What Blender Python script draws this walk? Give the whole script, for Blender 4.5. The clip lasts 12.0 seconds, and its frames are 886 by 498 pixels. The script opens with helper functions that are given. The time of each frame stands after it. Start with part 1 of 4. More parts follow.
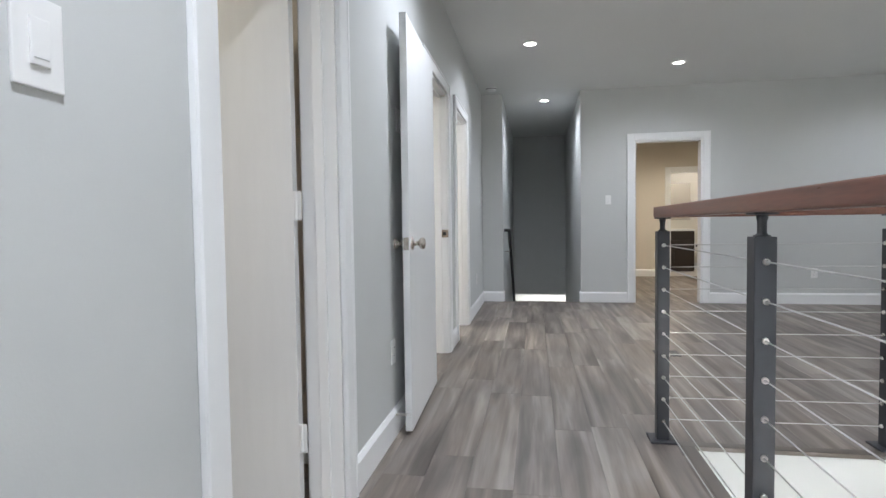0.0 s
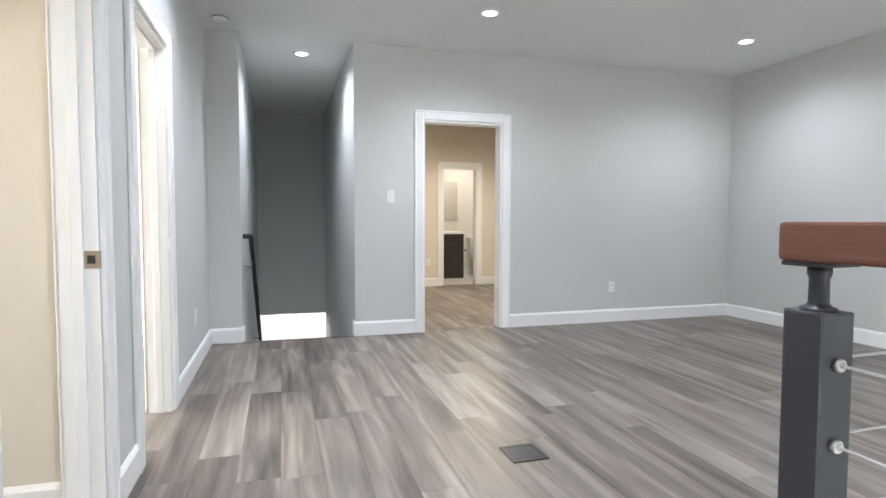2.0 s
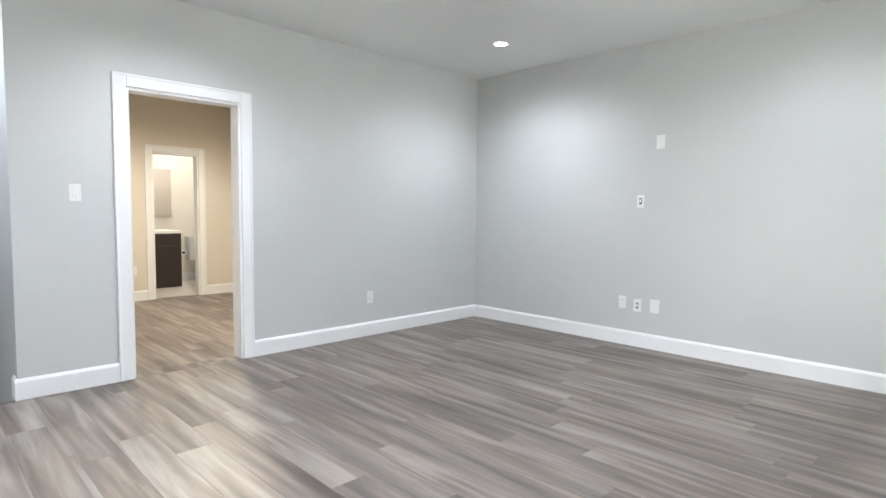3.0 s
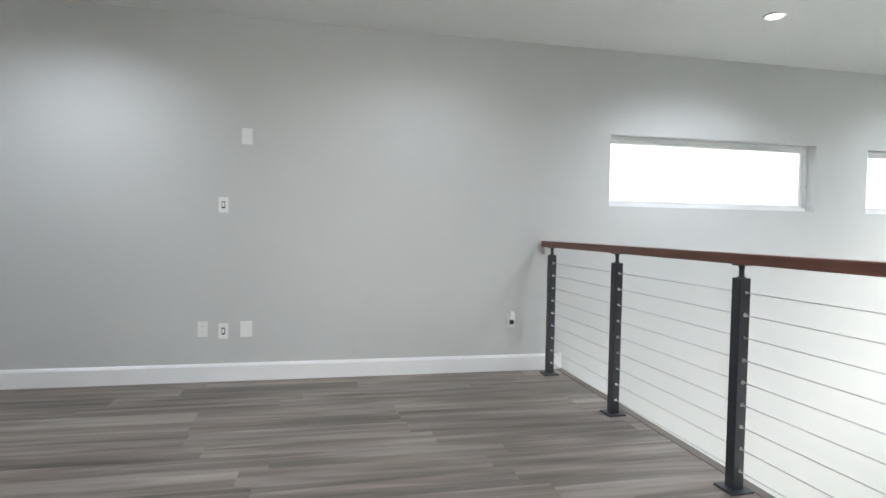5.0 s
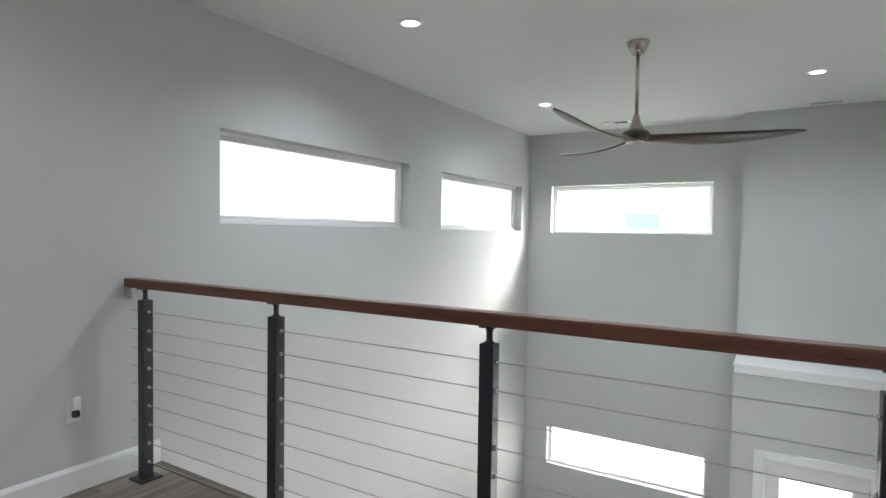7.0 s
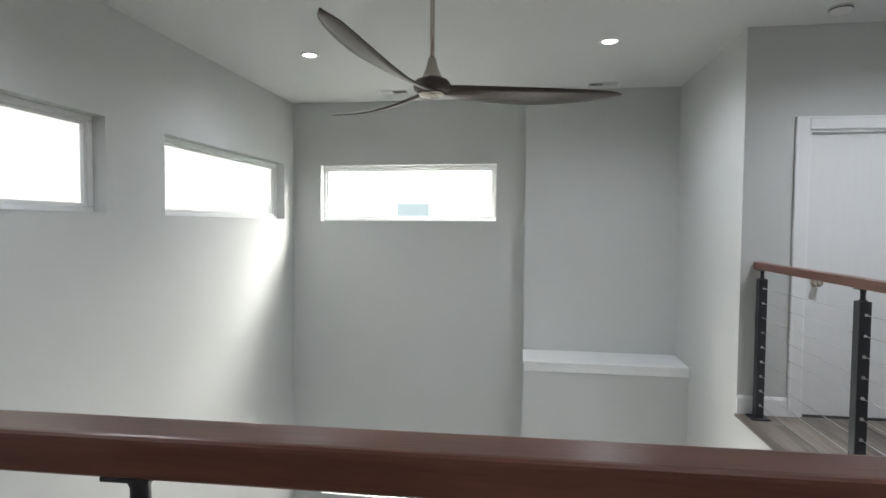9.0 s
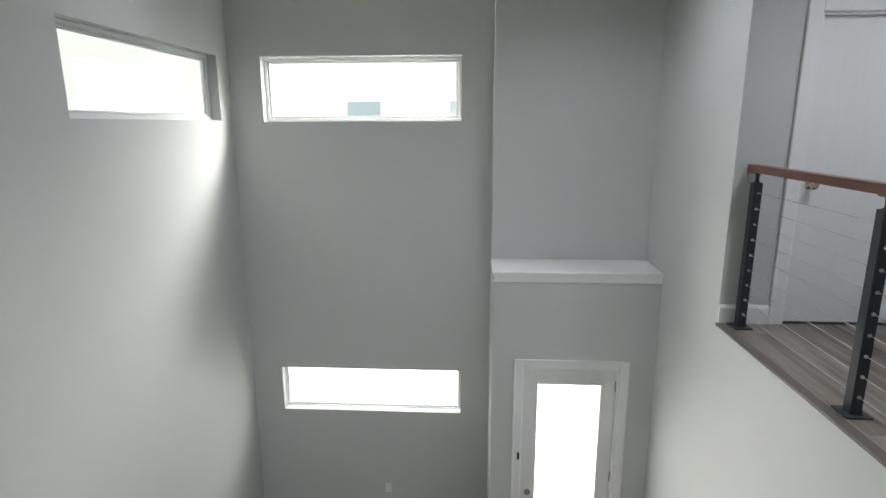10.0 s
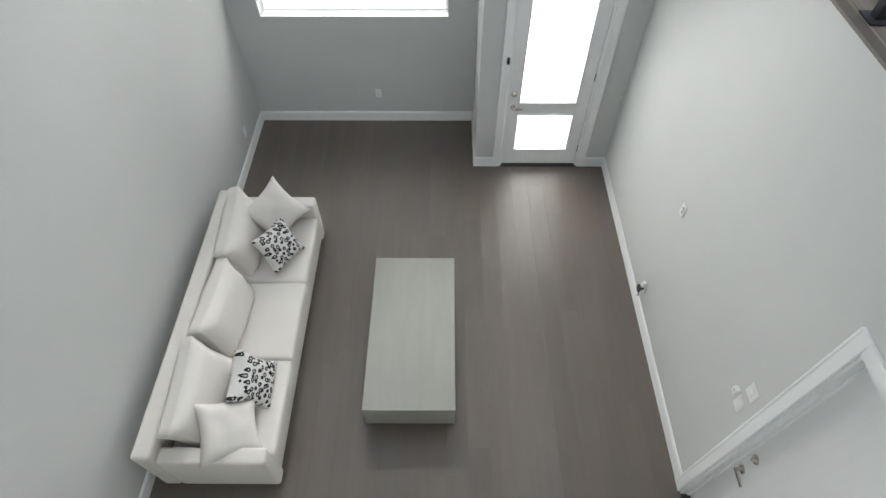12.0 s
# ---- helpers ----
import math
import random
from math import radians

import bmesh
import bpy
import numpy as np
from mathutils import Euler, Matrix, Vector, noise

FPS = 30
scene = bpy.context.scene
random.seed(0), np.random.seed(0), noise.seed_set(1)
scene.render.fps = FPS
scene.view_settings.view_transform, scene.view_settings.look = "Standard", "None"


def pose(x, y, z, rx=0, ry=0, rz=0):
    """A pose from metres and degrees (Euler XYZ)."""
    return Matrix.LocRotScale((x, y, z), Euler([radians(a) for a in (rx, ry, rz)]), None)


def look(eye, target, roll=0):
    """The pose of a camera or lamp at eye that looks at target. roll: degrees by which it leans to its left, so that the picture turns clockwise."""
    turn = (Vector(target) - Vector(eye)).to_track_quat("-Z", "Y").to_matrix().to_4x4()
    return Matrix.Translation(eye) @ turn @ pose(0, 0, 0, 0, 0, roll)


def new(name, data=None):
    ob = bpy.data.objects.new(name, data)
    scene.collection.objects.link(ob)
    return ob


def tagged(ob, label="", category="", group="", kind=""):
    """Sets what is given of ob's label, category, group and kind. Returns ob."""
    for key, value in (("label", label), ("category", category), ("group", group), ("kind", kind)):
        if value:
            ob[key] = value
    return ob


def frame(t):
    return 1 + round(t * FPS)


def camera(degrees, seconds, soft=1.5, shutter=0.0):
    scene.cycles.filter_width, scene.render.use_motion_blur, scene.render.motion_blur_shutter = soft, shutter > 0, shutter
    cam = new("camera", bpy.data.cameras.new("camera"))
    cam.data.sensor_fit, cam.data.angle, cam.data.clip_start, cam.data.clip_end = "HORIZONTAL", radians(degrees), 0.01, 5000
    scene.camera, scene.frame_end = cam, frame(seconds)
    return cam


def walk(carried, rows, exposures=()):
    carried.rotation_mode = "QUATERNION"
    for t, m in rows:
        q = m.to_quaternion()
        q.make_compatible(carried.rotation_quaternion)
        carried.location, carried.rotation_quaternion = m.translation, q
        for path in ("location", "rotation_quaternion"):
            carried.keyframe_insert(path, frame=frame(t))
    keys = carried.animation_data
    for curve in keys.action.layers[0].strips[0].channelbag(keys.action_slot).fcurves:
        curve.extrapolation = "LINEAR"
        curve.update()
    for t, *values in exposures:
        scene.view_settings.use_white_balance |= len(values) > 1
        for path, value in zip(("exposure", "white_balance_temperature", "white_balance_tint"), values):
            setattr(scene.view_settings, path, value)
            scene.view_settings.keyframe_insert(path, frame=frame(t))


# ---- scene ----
cam = camera(77.4, 12.0)
PATH = [
    (0, (0.881, 1.080, 1.014), (0.553, 3.051, 0.929), -0.8),
    (0.5, (0.869, 1.604, 1.060), (0.763, 3.598, 0.965), -0.6),
    (1, (0.857, 2.158, 1.087), (0.967, 4.153, 0.992), -0.6),
    (1.5, (0.820, 2.718, 1.110), (1.048, 4.703, 1.011), -0.3),
    (2, (0.805, 3.219, 1.087), (1.367, 5.135, 0.983), 0.1),
    (2.5, (0.978, 3.620, 1.165), (1.857, 5.412, 1.036), 0.5),
    (3, (0.971, 4.096, 1.213), (2.372, 5.517, 1.077), 0.6),
    (3.5, (0.976, 4.523, 1.144), (2.717, 5.500, 1.033), 0.6),
    (3.7, (1.040, 4.607, 1.131), (2.842, 5.470, 1.031), 0.9),
    (5.3, (1.503, 5.798, 1.211), (3.369, 5.082, 1.128), 0.9),
    (5.5, (1.631, 5.832, 1.258), (3.419, 4.940, 1.168), 0.9),
    (6, (2.035, 5.802, 1.331), (3.619, 4.585, 1.246), 1.0),
    (6.5, (2.380, 5.725, 1.354), (3.743, 4.263, 1.283), 0.9),
    (7, (2.667, 5.541, 1.365), (3.716, 3.840, 1.301), 0.8),
    (7.5, (2.894, 5.266, 1.349), (3.638, 3.411, 1.288), 0.8),
    (7.7, (2.957, 5.155, 1.338), (3.624, 3.271, 1.281), 0.9),
    (9.3, (3.184, 4.232, 1.327), (3.388, 2.245, 1.215), 0.2),
    (9.5, (3.257, 4.132, 1.383), (3.409, 2.148, 1.175), 0.0),
    (10, (3.249, 3.953, 1.344), (3.364, 2.006, 0.903), -0.2),
    (10.5, (3.360, 3.910, 1.335), (3.431, 2.105, 0.476), 0.3),
    (11, (3.414, 3.850, 1.371), (3.442, 2.323, 0.080), 0.2),
    (11.5, (3.418, 3.835, 1.393), (3.429, 2.510, -0.106), 0.1),
    (12, (3.415, 3.818, 1.377), (3.425, 2.612, -0.218), -0.2),
]
EXPOSURE = [(0.0, 0.8, 6500, 9), (1.0, 1.22, 6500, 9), (2.0, 1.39, 6500, 9), (2.5, 1.56, 6500, 9), (3.0, 1.62, 6500, 9), (3.7, 1.5, 6500, 9), (5.5, 0.92, 6600, 8), (6.5, 0.58, 6600, 8.5),
            (7.5, 0.28, 6650, 8.5), (9.5, 0.1, 6750, 8), (10.5, -0.18, 6600, 6.5), (11.0, -0.1, 6520, 6.5), (11.5, -0.02, 6500, 7), (12.0, 0.18, 6500, 7.5)]
walk(cam, [(t, look(eye, target, roll)) for t, eye, target, roll in PATH], EXPOSURE)

# ---- world and light ----
world = bpy.data.worlds.new("sky")
scene.world = world
world.use_nodes = True
wn = world.node_tree.nodes
sky = wn.new("ShaderNodeTexSky")
sky.sky_type, sky.sun_disc = "NISHITA", False
sky.sun_elevation, sky.sun_rotation, sky.dust_density = radians(35), radians(-32), 4.0
world.node_tree.links.new(sky.outputs[0], wn["Background"].inputs[0])
wn["Background"].inputs[1].default_value = 0.15
sun = new("sun", bpy.data.lights.new("sun", "SUN"))
sun.data.energy, sun.data.angle, sun.data.color = 5.0, radians(3), (1, 0.97, 0.93)
sun.matrix_world = look((-10, 16, 18), (4, -6, 0))

LAMP_POWER, SKY_PORTAL = 46.0, 48.0


def spot(name, x, y, z, power, colour, cone=156, blend=1.0, size=0.035):
    ob = new(name, bpy.data.lights.new(name, "SPOT"))
    ob.data.energy, ob.data.color, ob.data.spot_size, ob.data.spot_blend = power, colour, radians(cone), blend
    ob.data.shadow_soft_size = size
    ob.location = (x, y, z)
    return ob


def window_light(name, eye, target, w, h, power, colour=(1.0, 0.99, 0.975)):
    ob = new(name, bpy.data.lights.new(name, "AREA"))
    ob.data.shape, ob.data.size, ob.data.size_y, ob.data.energy, ob.data.color = "RECTANGLE", w, h, power, colour
    ob.matrix_world = look(eye, target)
    return ob


# ---- materials ----
def material(name, colour, rough=0.5, metal=0.0, vary=0.06, scale=3.0, fine=90.0, bump=0.05, stretch=(1, 1, 1), spec=0.5, island=0.0):
    m = bpy.data.materials.new(name)
    m.use_nodes = True
    n, l = m.node_tree.nodes, m.node_tree.links
    b = n["Principled BSDF"]
    b.inputs["Roughness"].default_value, b.inputs["Metallic"].default_value = rough, metal
    b.inputs["Specular IOR Level"].default_value = spec
    tc, mp = n.new("ShaderNodeTexCoord"), n.new("ShaderNodeMapping")
    mp.inputs["Scale"].default_value = stretch
    l.new(tc.outputs["Object"], mp.inputs[0])
    big, small = n.new("ShaderNodeTexNoise"), n.new("ShaderNodeTexNoise")
    big.inputs["Scale"].default_value, small.inputs["Scale"].default_value = scale, fine
    big.inputs["Detail"].default_value = small.inputs["Detail"].default_value = 4
    l.new(mp.outputs[0], big.inputs[0]); l.new(mp.outputs[0], small.inputs[0])
    mix = n.new("ShaderNodeMath"); mix.operation = "MULTIPLY_ADD"
    l.new(big.outputs[0], mix.inputs[0]); mix.inputs[1].default_value = 0.7
    half = n.new("ShaderNodeMath"); half.operation = "MULTIPLY"; half.inputs[1].default_value = 0.3
    l.new(small.outputs[0], half.inputs[0]); l.new(half.outputs[0], mix.inputs[2])
    ramp = n.new("ShaderNodeMapRange")
    ramp.inputs[1].default_value, ramp.inputs[2].default_value = 0.3, 0.7
    ramp.inputs[3].default_value, ramp.inputs[4].default_value = 1 - vary, 1 + vary
    l.new(mix.outputs[0], ramp.inputs[0])
    sc = n.new("ShaderNodeVectorMath"); sc.operation = "SCALE"
    sc.inputs[0].default_value = colour
    l.new(ramp.outputs[0], sc.inputs["Scale"]); l.new(sc.outputs[0], b.inputs["Base Color"])
    rr = n.new("ShaderNodeMapRange")
    rr.inputs[3].default_value, rr.inputs[4].default_value = max(0.02, rough - 0.06), min(1, rough + 0.06)
    l.new(big.outputs[0], rr.inputs[0]); l.new(rr.outputs[0], b.inputs["Roughness"])
    if bump:
        bp = n.new("ShaderNodeBump")
        bp.inputs["Strength"].default_value, bp.inputs["Distance"].default_value = bump, 0.004
        l.new(small.outputs[0], bp.inputs["Height"]); l.new(bp.outputs[0], b.inputs["Normal"])
    return m


def plank_material(name, dark, mid, light, rough, contrast, own):
    """Printed vinyl oak: grain along y, each plank shifted and tinted by its own random."""
    m = bpy.data.materials.new(name)
    m.use_nodes = True
    n, l = m.node_tree.nodes, m.node_tree.links
    b = n["Principled BSDF"]
    tc, info = n.new("ShaderNodeTexCoord"), n.new("ShaderNodeObjectInfo")
    off = n.new("ShaderNodeVectorMath"); off.operation = "SCALE"
    off.inputs[0].default_value = (37.0, 91.0, 13.0)
    l.new(info.outputs["Random"], off.inputs["Scale"])
    add = n.new("ShaderNodeVectorMath"); add.operation = "ADD"
    l.new(tc.outputs["Object"], add.inputs[0]); l.new(off.outputs[0], add.inputs[1])
    outs = []
    for scale, stretch, detail, dist in ((2.0, (3.0, 0.42, 1), 3, 0.7), (3.4, (4.2, 0.26, 1), 3, 0.6), (60.0, (3.0, 0.12, 1), 4, 0.2), (1.6, (2.0, 0.8, 1), 3, 0.5)):
        mp, nz = n.new("ShaderNodeMapping"), n.new("ShaderNodeTexNoise")
        mp.inputs["Scale"].default_value = stretch
        nz.inputs["Scale"].default_value, nz.inputs["Detail"].default_value, nz.inputs["Distortion"].default_value = scale, detail, dist
        l.new(add.outputs[0], mp.inputs[0]); l.new(mp.outputs[0], nz.inputs[0])
        outs.append(nz)
    total = None
    for nz, weight in zip(outs, (0.40, 0.54, 0.06)):
        f = n.new("ShaderNodeMath"); f.operation = "MULTIPLY_ADD"; f.inputs[1].default_value = weight
        l.new(nz.outputs[0], f.inputs[0])
        f.inputs[2].default_value = 0.0
        if total:
            l.new(total.outputs[0], f.inputs[2])
        total = f
    sh = n.new("ShaderNodeMath"); sh.operation = "MULTIPLY_ADD"; sh.inputs[1].default_value = own
    l.new(info.outputs["Random"], sh.inputs[0]); l.new(total.outputs[0], sh.inputs[2])
    ramp = n.new("ShaderNodeValToRGB")
    e = ramp.color_ramp.elements
    e[0].position, e[0].color = 0.5 + own / 2 - contrast, (*dark, 1)
    e[1].position, e[1].color = 0.5 + own / 2 + contrast, (*light, 1)
    k = ramp.color_ramp.elements.new(0.5 + own / 2); k.color = (*mid, 1)
    l.new(sh.outputs[0], ramp.inputs[0])
    tint = n.new("ShaderNodeMapRange"); tint.inputs[1].default_value, tint.inputs[2].default_value = 0.42, 0.62
    l.new(outs[3].outputs[0], tint.inputs[0])
    warm = n.new("ShaderNodeMix"); warm.data_type, warm.blend_type = "RGBA", "MULTIPLY"
    warm.inputs[7].default_value = (1.05, 1.0, 0.945, 1)
    l.new(tint.outputs[0], warm.inputs[0]); l.new(ramp.outputs[0], warm.inputs[6]); l.new(warm.outputs[2], b.inputs["Base Color"])
    b.inputs["Roughness"].default_value = rough
    bp = n.new("ShaderNodeBump"); bp.inputs["Strength"].default_value, bp.inputs["Distance"].default_value = 0.06, 0.002
    l.new(outs[2].outputs[0], bp.inputs["Height"]); l.new(bp.outputs[0], b.inputs["Normal"])
    return m


def glow(name, colour, strength):
    m = bpy.data.materials.new(name)
    m.use_nodes = True
    b = m.node_tree.nodes["Principled BSDF"]
    b.inputs["Base Color"].default_value = (0.8, 0.8, 0.8, 1)
    b.inputs["Emission Color"].default_value, b.inputs["Emission Strength"].default_value = (*colour, 1), strength
    return m


def glass(name, rough=0.0, colour=(0.97, 1.0, 0.99)):
    m = bpy.data.materials.new(name)
    m.use_nodes = True
    b = m.node_tree.nodes["Principled BSDF"]
    b.inputs["Base Color"].default_value, b.inputs["Roughness"].default_value = (*colour, 1), rough
    b.inputs["Transmission Weight"].default_value, b.inputs["IOR"].default_value = 1.0, 1.45
    return m


def leopard_material(name):
    """Cream cotton with black broken rings."""
    m = bpy.data.materials.new(name)
    m.use_nodes = True
    n, l = m.node_tree.nodes, m.node_tree.links
    b = n["Principled BSDF"]
    tc, v, nz = n.new("ShaderNodeTexCoord"), n.new("ShaderNodeTexVoronoi"), n.new("ShaderNodeTexNoise")
    flat = n.new("ShaderNodeMapping"); flat.inputs["Scale"].default_value = (1, 1, 0.15)
    l.new(tc.outputs["Object"], flat.inputs[0])
    v.inputs["Scale"].default_value, v.inputs["Randomness"].default_value = 23, 0.7
    nz.inputs["Scale"].default_value = 38
    l.new(flat.outputs[0], v.inputs["Vector"]); l.new(tc.outputs["Object"], nz.inputs[0])
    ad = n.new("ShaderNodeMath"); ad.operation = "MULTIPLY_ADD"; ad.inputs[1].default_value = 0.35
    l.new(nz.outputs[0], ad.inputs[0]); l.new(v.outputs["Distance"], ad.inputs[2])
    r = n.new("ShaderNodeValToRGB"); r.color_ramp.interpolation = "CONSTANT"
    el = r.color_ramp.elements
    el[0].position, el[0].color = 0.0, (0.55, 0.53, 0.5, 1)
    el[1].position, el[1].color = 0.36, (0.012, 0.012, 0.014, 1)
    x = el.new(0.60); x.color = (0.72, 0.71, 0.68, 1)
    l.new(ad.outputs[0], r.inputs[0]); l.new(r.outputs[0], b.inputs["Base Color"])
    b.inputs["Roughness"].default_value = 0.85
    return m


PAINT = material("grey_wall_paint", (0.57, 0.583, 0.573), 0.62, vary=0.02, scale=1.2, fine=160, bump=0.06)
CEIL = material("grey_ceiling_paint", (0.70, 0.715, 0.705), 0.7, vary=0.02, scale=1.0, fine=150, bump=0.06)
BEIGE = material("warm_wall_paint", (0.68, 0.63, 0.555), 0.62, vary=0.02, scale=1.2, fine=160, bump=0.06)
WHITE = material("white_trim_paint", (0.82, 0.83, 0.83), 0.35, vary=0.015, scale=4, fine=120, bump=0.03)
DOORPAINT = material("white_door_paint", (0.78, 0.79, 0.79), 0.4, vary=0.02, scale=5, fine=70, bump=0.08, stretch=(6, 6, 0.6))
OAK = plank_material("grey_vinyl_oak", (0.068, 0.056, 0.049), (0.170, 0.147, 0.130), (0.32, 0.288, 0.26), 0.44, 0.165, 0.075)
# same vinyl as the loft, with the lower storey's shade darkened into its colour
OAKSHADE = plank_material("grey_vinyl_oak_shade_darkened", (0.104, 0.089, 0.077), (0.121, 0.104, 0.091), (0.139, 0.121, 0.107), 0.40, 0.30, 0.16)
SUB = material("dark_subfloor", (0.05, 0.045, 0.04), 0.9, vary=0.1)
STEEL = material("charcoal_powder_coated_steel", (0.035, 0.038, 0.045), 0.42, metal=0.2, vary=0.08, fine=200, bump=0.03)
CHROME = material("brushed_stainless", (0.62, 0.6, 0.57), 0.28, metal=1.0, vary=0.04, fine=200, bump=0.02)
CABLE = material("stainless_cable", (0.5, 0.5, 0.49), 0.42, metal=0.6, vary=0.05, fine=300, bump=0.0)
REDWOOD = material("red_brown_hardwood", (0.145, 0.055, 0.036), 0.3, vary=0.35, scale=5, fine=30, bump=0.06, stretch=(0.6, 8, 8))
REDWOOD_SIDE = material("red_brown_hardwood_side_rail", (0.145, 0.055, 0.036), 0.3, vary=0.35, scale=5, fine=30, bump=0.06, stretch=(8, 0.6, 8))
NICKEL = material("satin_nickel", (0.55, 0.5, 0.45), 0.25, metal=1.0, vary=0.03, bump=0.0)
PLASTIC = material("white_plastic", (0.8, 0.8, 0.79), 0.3, vary=0.01, bump=0.0)
DARK = material("black_plastic", (0.02, 0.02, 0.022), 0.45, vary=0.05, bump=0.0)
BLADE = material("dark_walnut_blade", (0.075, 0.058, 0.05), 0.3, vary=0.3, scale=8, fine=50, bump=0.04, stretch=(1, 8, 8))
FABRIC = material("off_white_linen", (0.72, 0.69, 0.65), 0.9, vary=0.03, scale=4, fine=400, bump=0.25, spec=0.2)
LEOPARD = leopard_material("leopard_print_cotton")
TABLEWOOD = material("grey_washed_wood", (0.275, 0.275, 0.247), 0.36, vary=0.06, scale=3, fine=50, bump=0.06, stretch=(5, 0.9, 3))
ESPRESSO = material("espresso_cabinet", (0.03, 0.022, 0.018), 0.4, vary=0.15, scale=6, fine=60, stretch=(6, 6, 1))
BATHPAINT = material("pale_cream_bath_paint", (0.8, 0.77, 0.71), 0.5, vary=0.02, scale=1.2, fine=160, bump=0.05)
TILE = material("pale_bath_tile", (0.6, 0.57, 0.52), 0.3, vary=0.05)
SIDING = material("white_lap_siding", (0.75, 0.78, 0.8), 0.7, vary=0.04, scale=2, fine=40)
SIDINGWIN = material("blue_grey_window_glass", (0.28, 0.36, 0.42), 0.1, vary=0.05, bump=0.0)
GRASS = material("lawn_and_gravel", (0.16, 0.17, 0.12), 0.95, vary=0.3, scale=0.4, fine=30, bump=0.3)
LED = glow("led_lens", (1.0, 0.97, 0.92), 14.0)
GLASS = glass("clear_glass")
FROST = glass("frosted_glass", 0.5, (1, 1, 1))
MIRROR = material("mirror_silver", (0.9, 0.9, 0.9), 0.03, metal=1.0, vary=0.0, bump=0.0)


# ---- mesh helpers ----
def mesh_object(name, bm, mat, smooth=False):
    me = bpy.data.meshes.new(name)
    bmesh.ops.recalc_face_normals(bm, faces=bm.faces)
    bm.to_mesh(me)
    bm.free()
    if smooth:
        for p in me.polygons:
            p.use_smooth = True
    me.materials.append(mat)
    return new(name, me)


def part(name, bm, mat, parent, label="", smooth=False):
    ob = mesh_object(name, bm, mat, smooth)
    ob.parent = parent
    if label:
        ob["label"] = label
    return ob


def empty(name, loc, label, category, group="", kind="", rz=0.0):
    ob = new(name)
    ob.location, ob.rotation_euler = loc, (0, 0, radians(rz))
    ob.empty_display_size = 0.1
    return tagged(ob, label, category, group, kind)


def box(bm, x0, x1, y0, y1, z0, z1, bevel=0.0, seg=2):
    m = Matrix.LocRotScale(((x0 + x1) / 2, (y0 + y1) / 2, (z0 + z1) / 2), None, (abs(x1 - x0), abs(y1 - y0), abs(z1 - z0)))
    made = bmesh.ops.create_cube(bm, size=1, matrix=m)
    if bevel:
        edges = list({e for v in made["verts"] for e in v.link_edges})
        bmesh.ops.bevel(bm, geom=edges, offset=bevel, segments=seg, affect="EDGES", profile=0.6)
    return bm


def boxes(*args, bevel=0.0, seg=2):
    bm = bmesh.new()
    for a in args:
        box(bm, *a, bevel=bevel, seg=seg)
    return bm


def rod(bm, a, b, r0, r1=None, seg=12, caps=True):
    a, b = Vector(a), Vector(b)
    d = b - a
    m = Matrix.Translation((a + b) / 2) @ d.to_track_quat("Z", "Y").to_matrix().to_4x4()
    bmesh.ops.create_cone(bm, cap_ends=caps, segments=seg, radius1=r0, radius2=r0 if r1 is None else r1, depth=d.length, matrix=m)
    return bm


def rods(*args, seg=12):
    bm = bmesh.new()
    for a in args:
        rod(bm, *a, seg=seg)
    return bm


def lathe(profile, axis_at=(0, 0, 0), turn=None, seg=24):
    """A turned shape: profile of (radius, height) pairs round z."""
    bm = bmesh.new()
    rings = []
    for r, z in profile:
        rings.append([bm.verts.new((r * math.cos(2 * math.pi * i / seg), r * math.sin(2 * math.pi * i / seg), z)) for i in range(seg)])
    for a, b in zip(rings, rings[1:]):
        for i in range(seg):
            bm.faces.new((a[i], a[(i + 1) % seg], b[(i + 1) % seg], b[i]))
    bm.faces.new(rings[0][::-1]); bm.faces.new(rings[-1])
    bmesh.ops.transform(bm, matrix=Matrix.Translation(axis_at) @ (turn or Matrix()), verts=bm.verts)
    return bm


ALONG_X = Matrix.Rotation(radians(90), 4, "Y")
ALONG_Y = Matrix.Rotation(radians(-90), 4, "X")


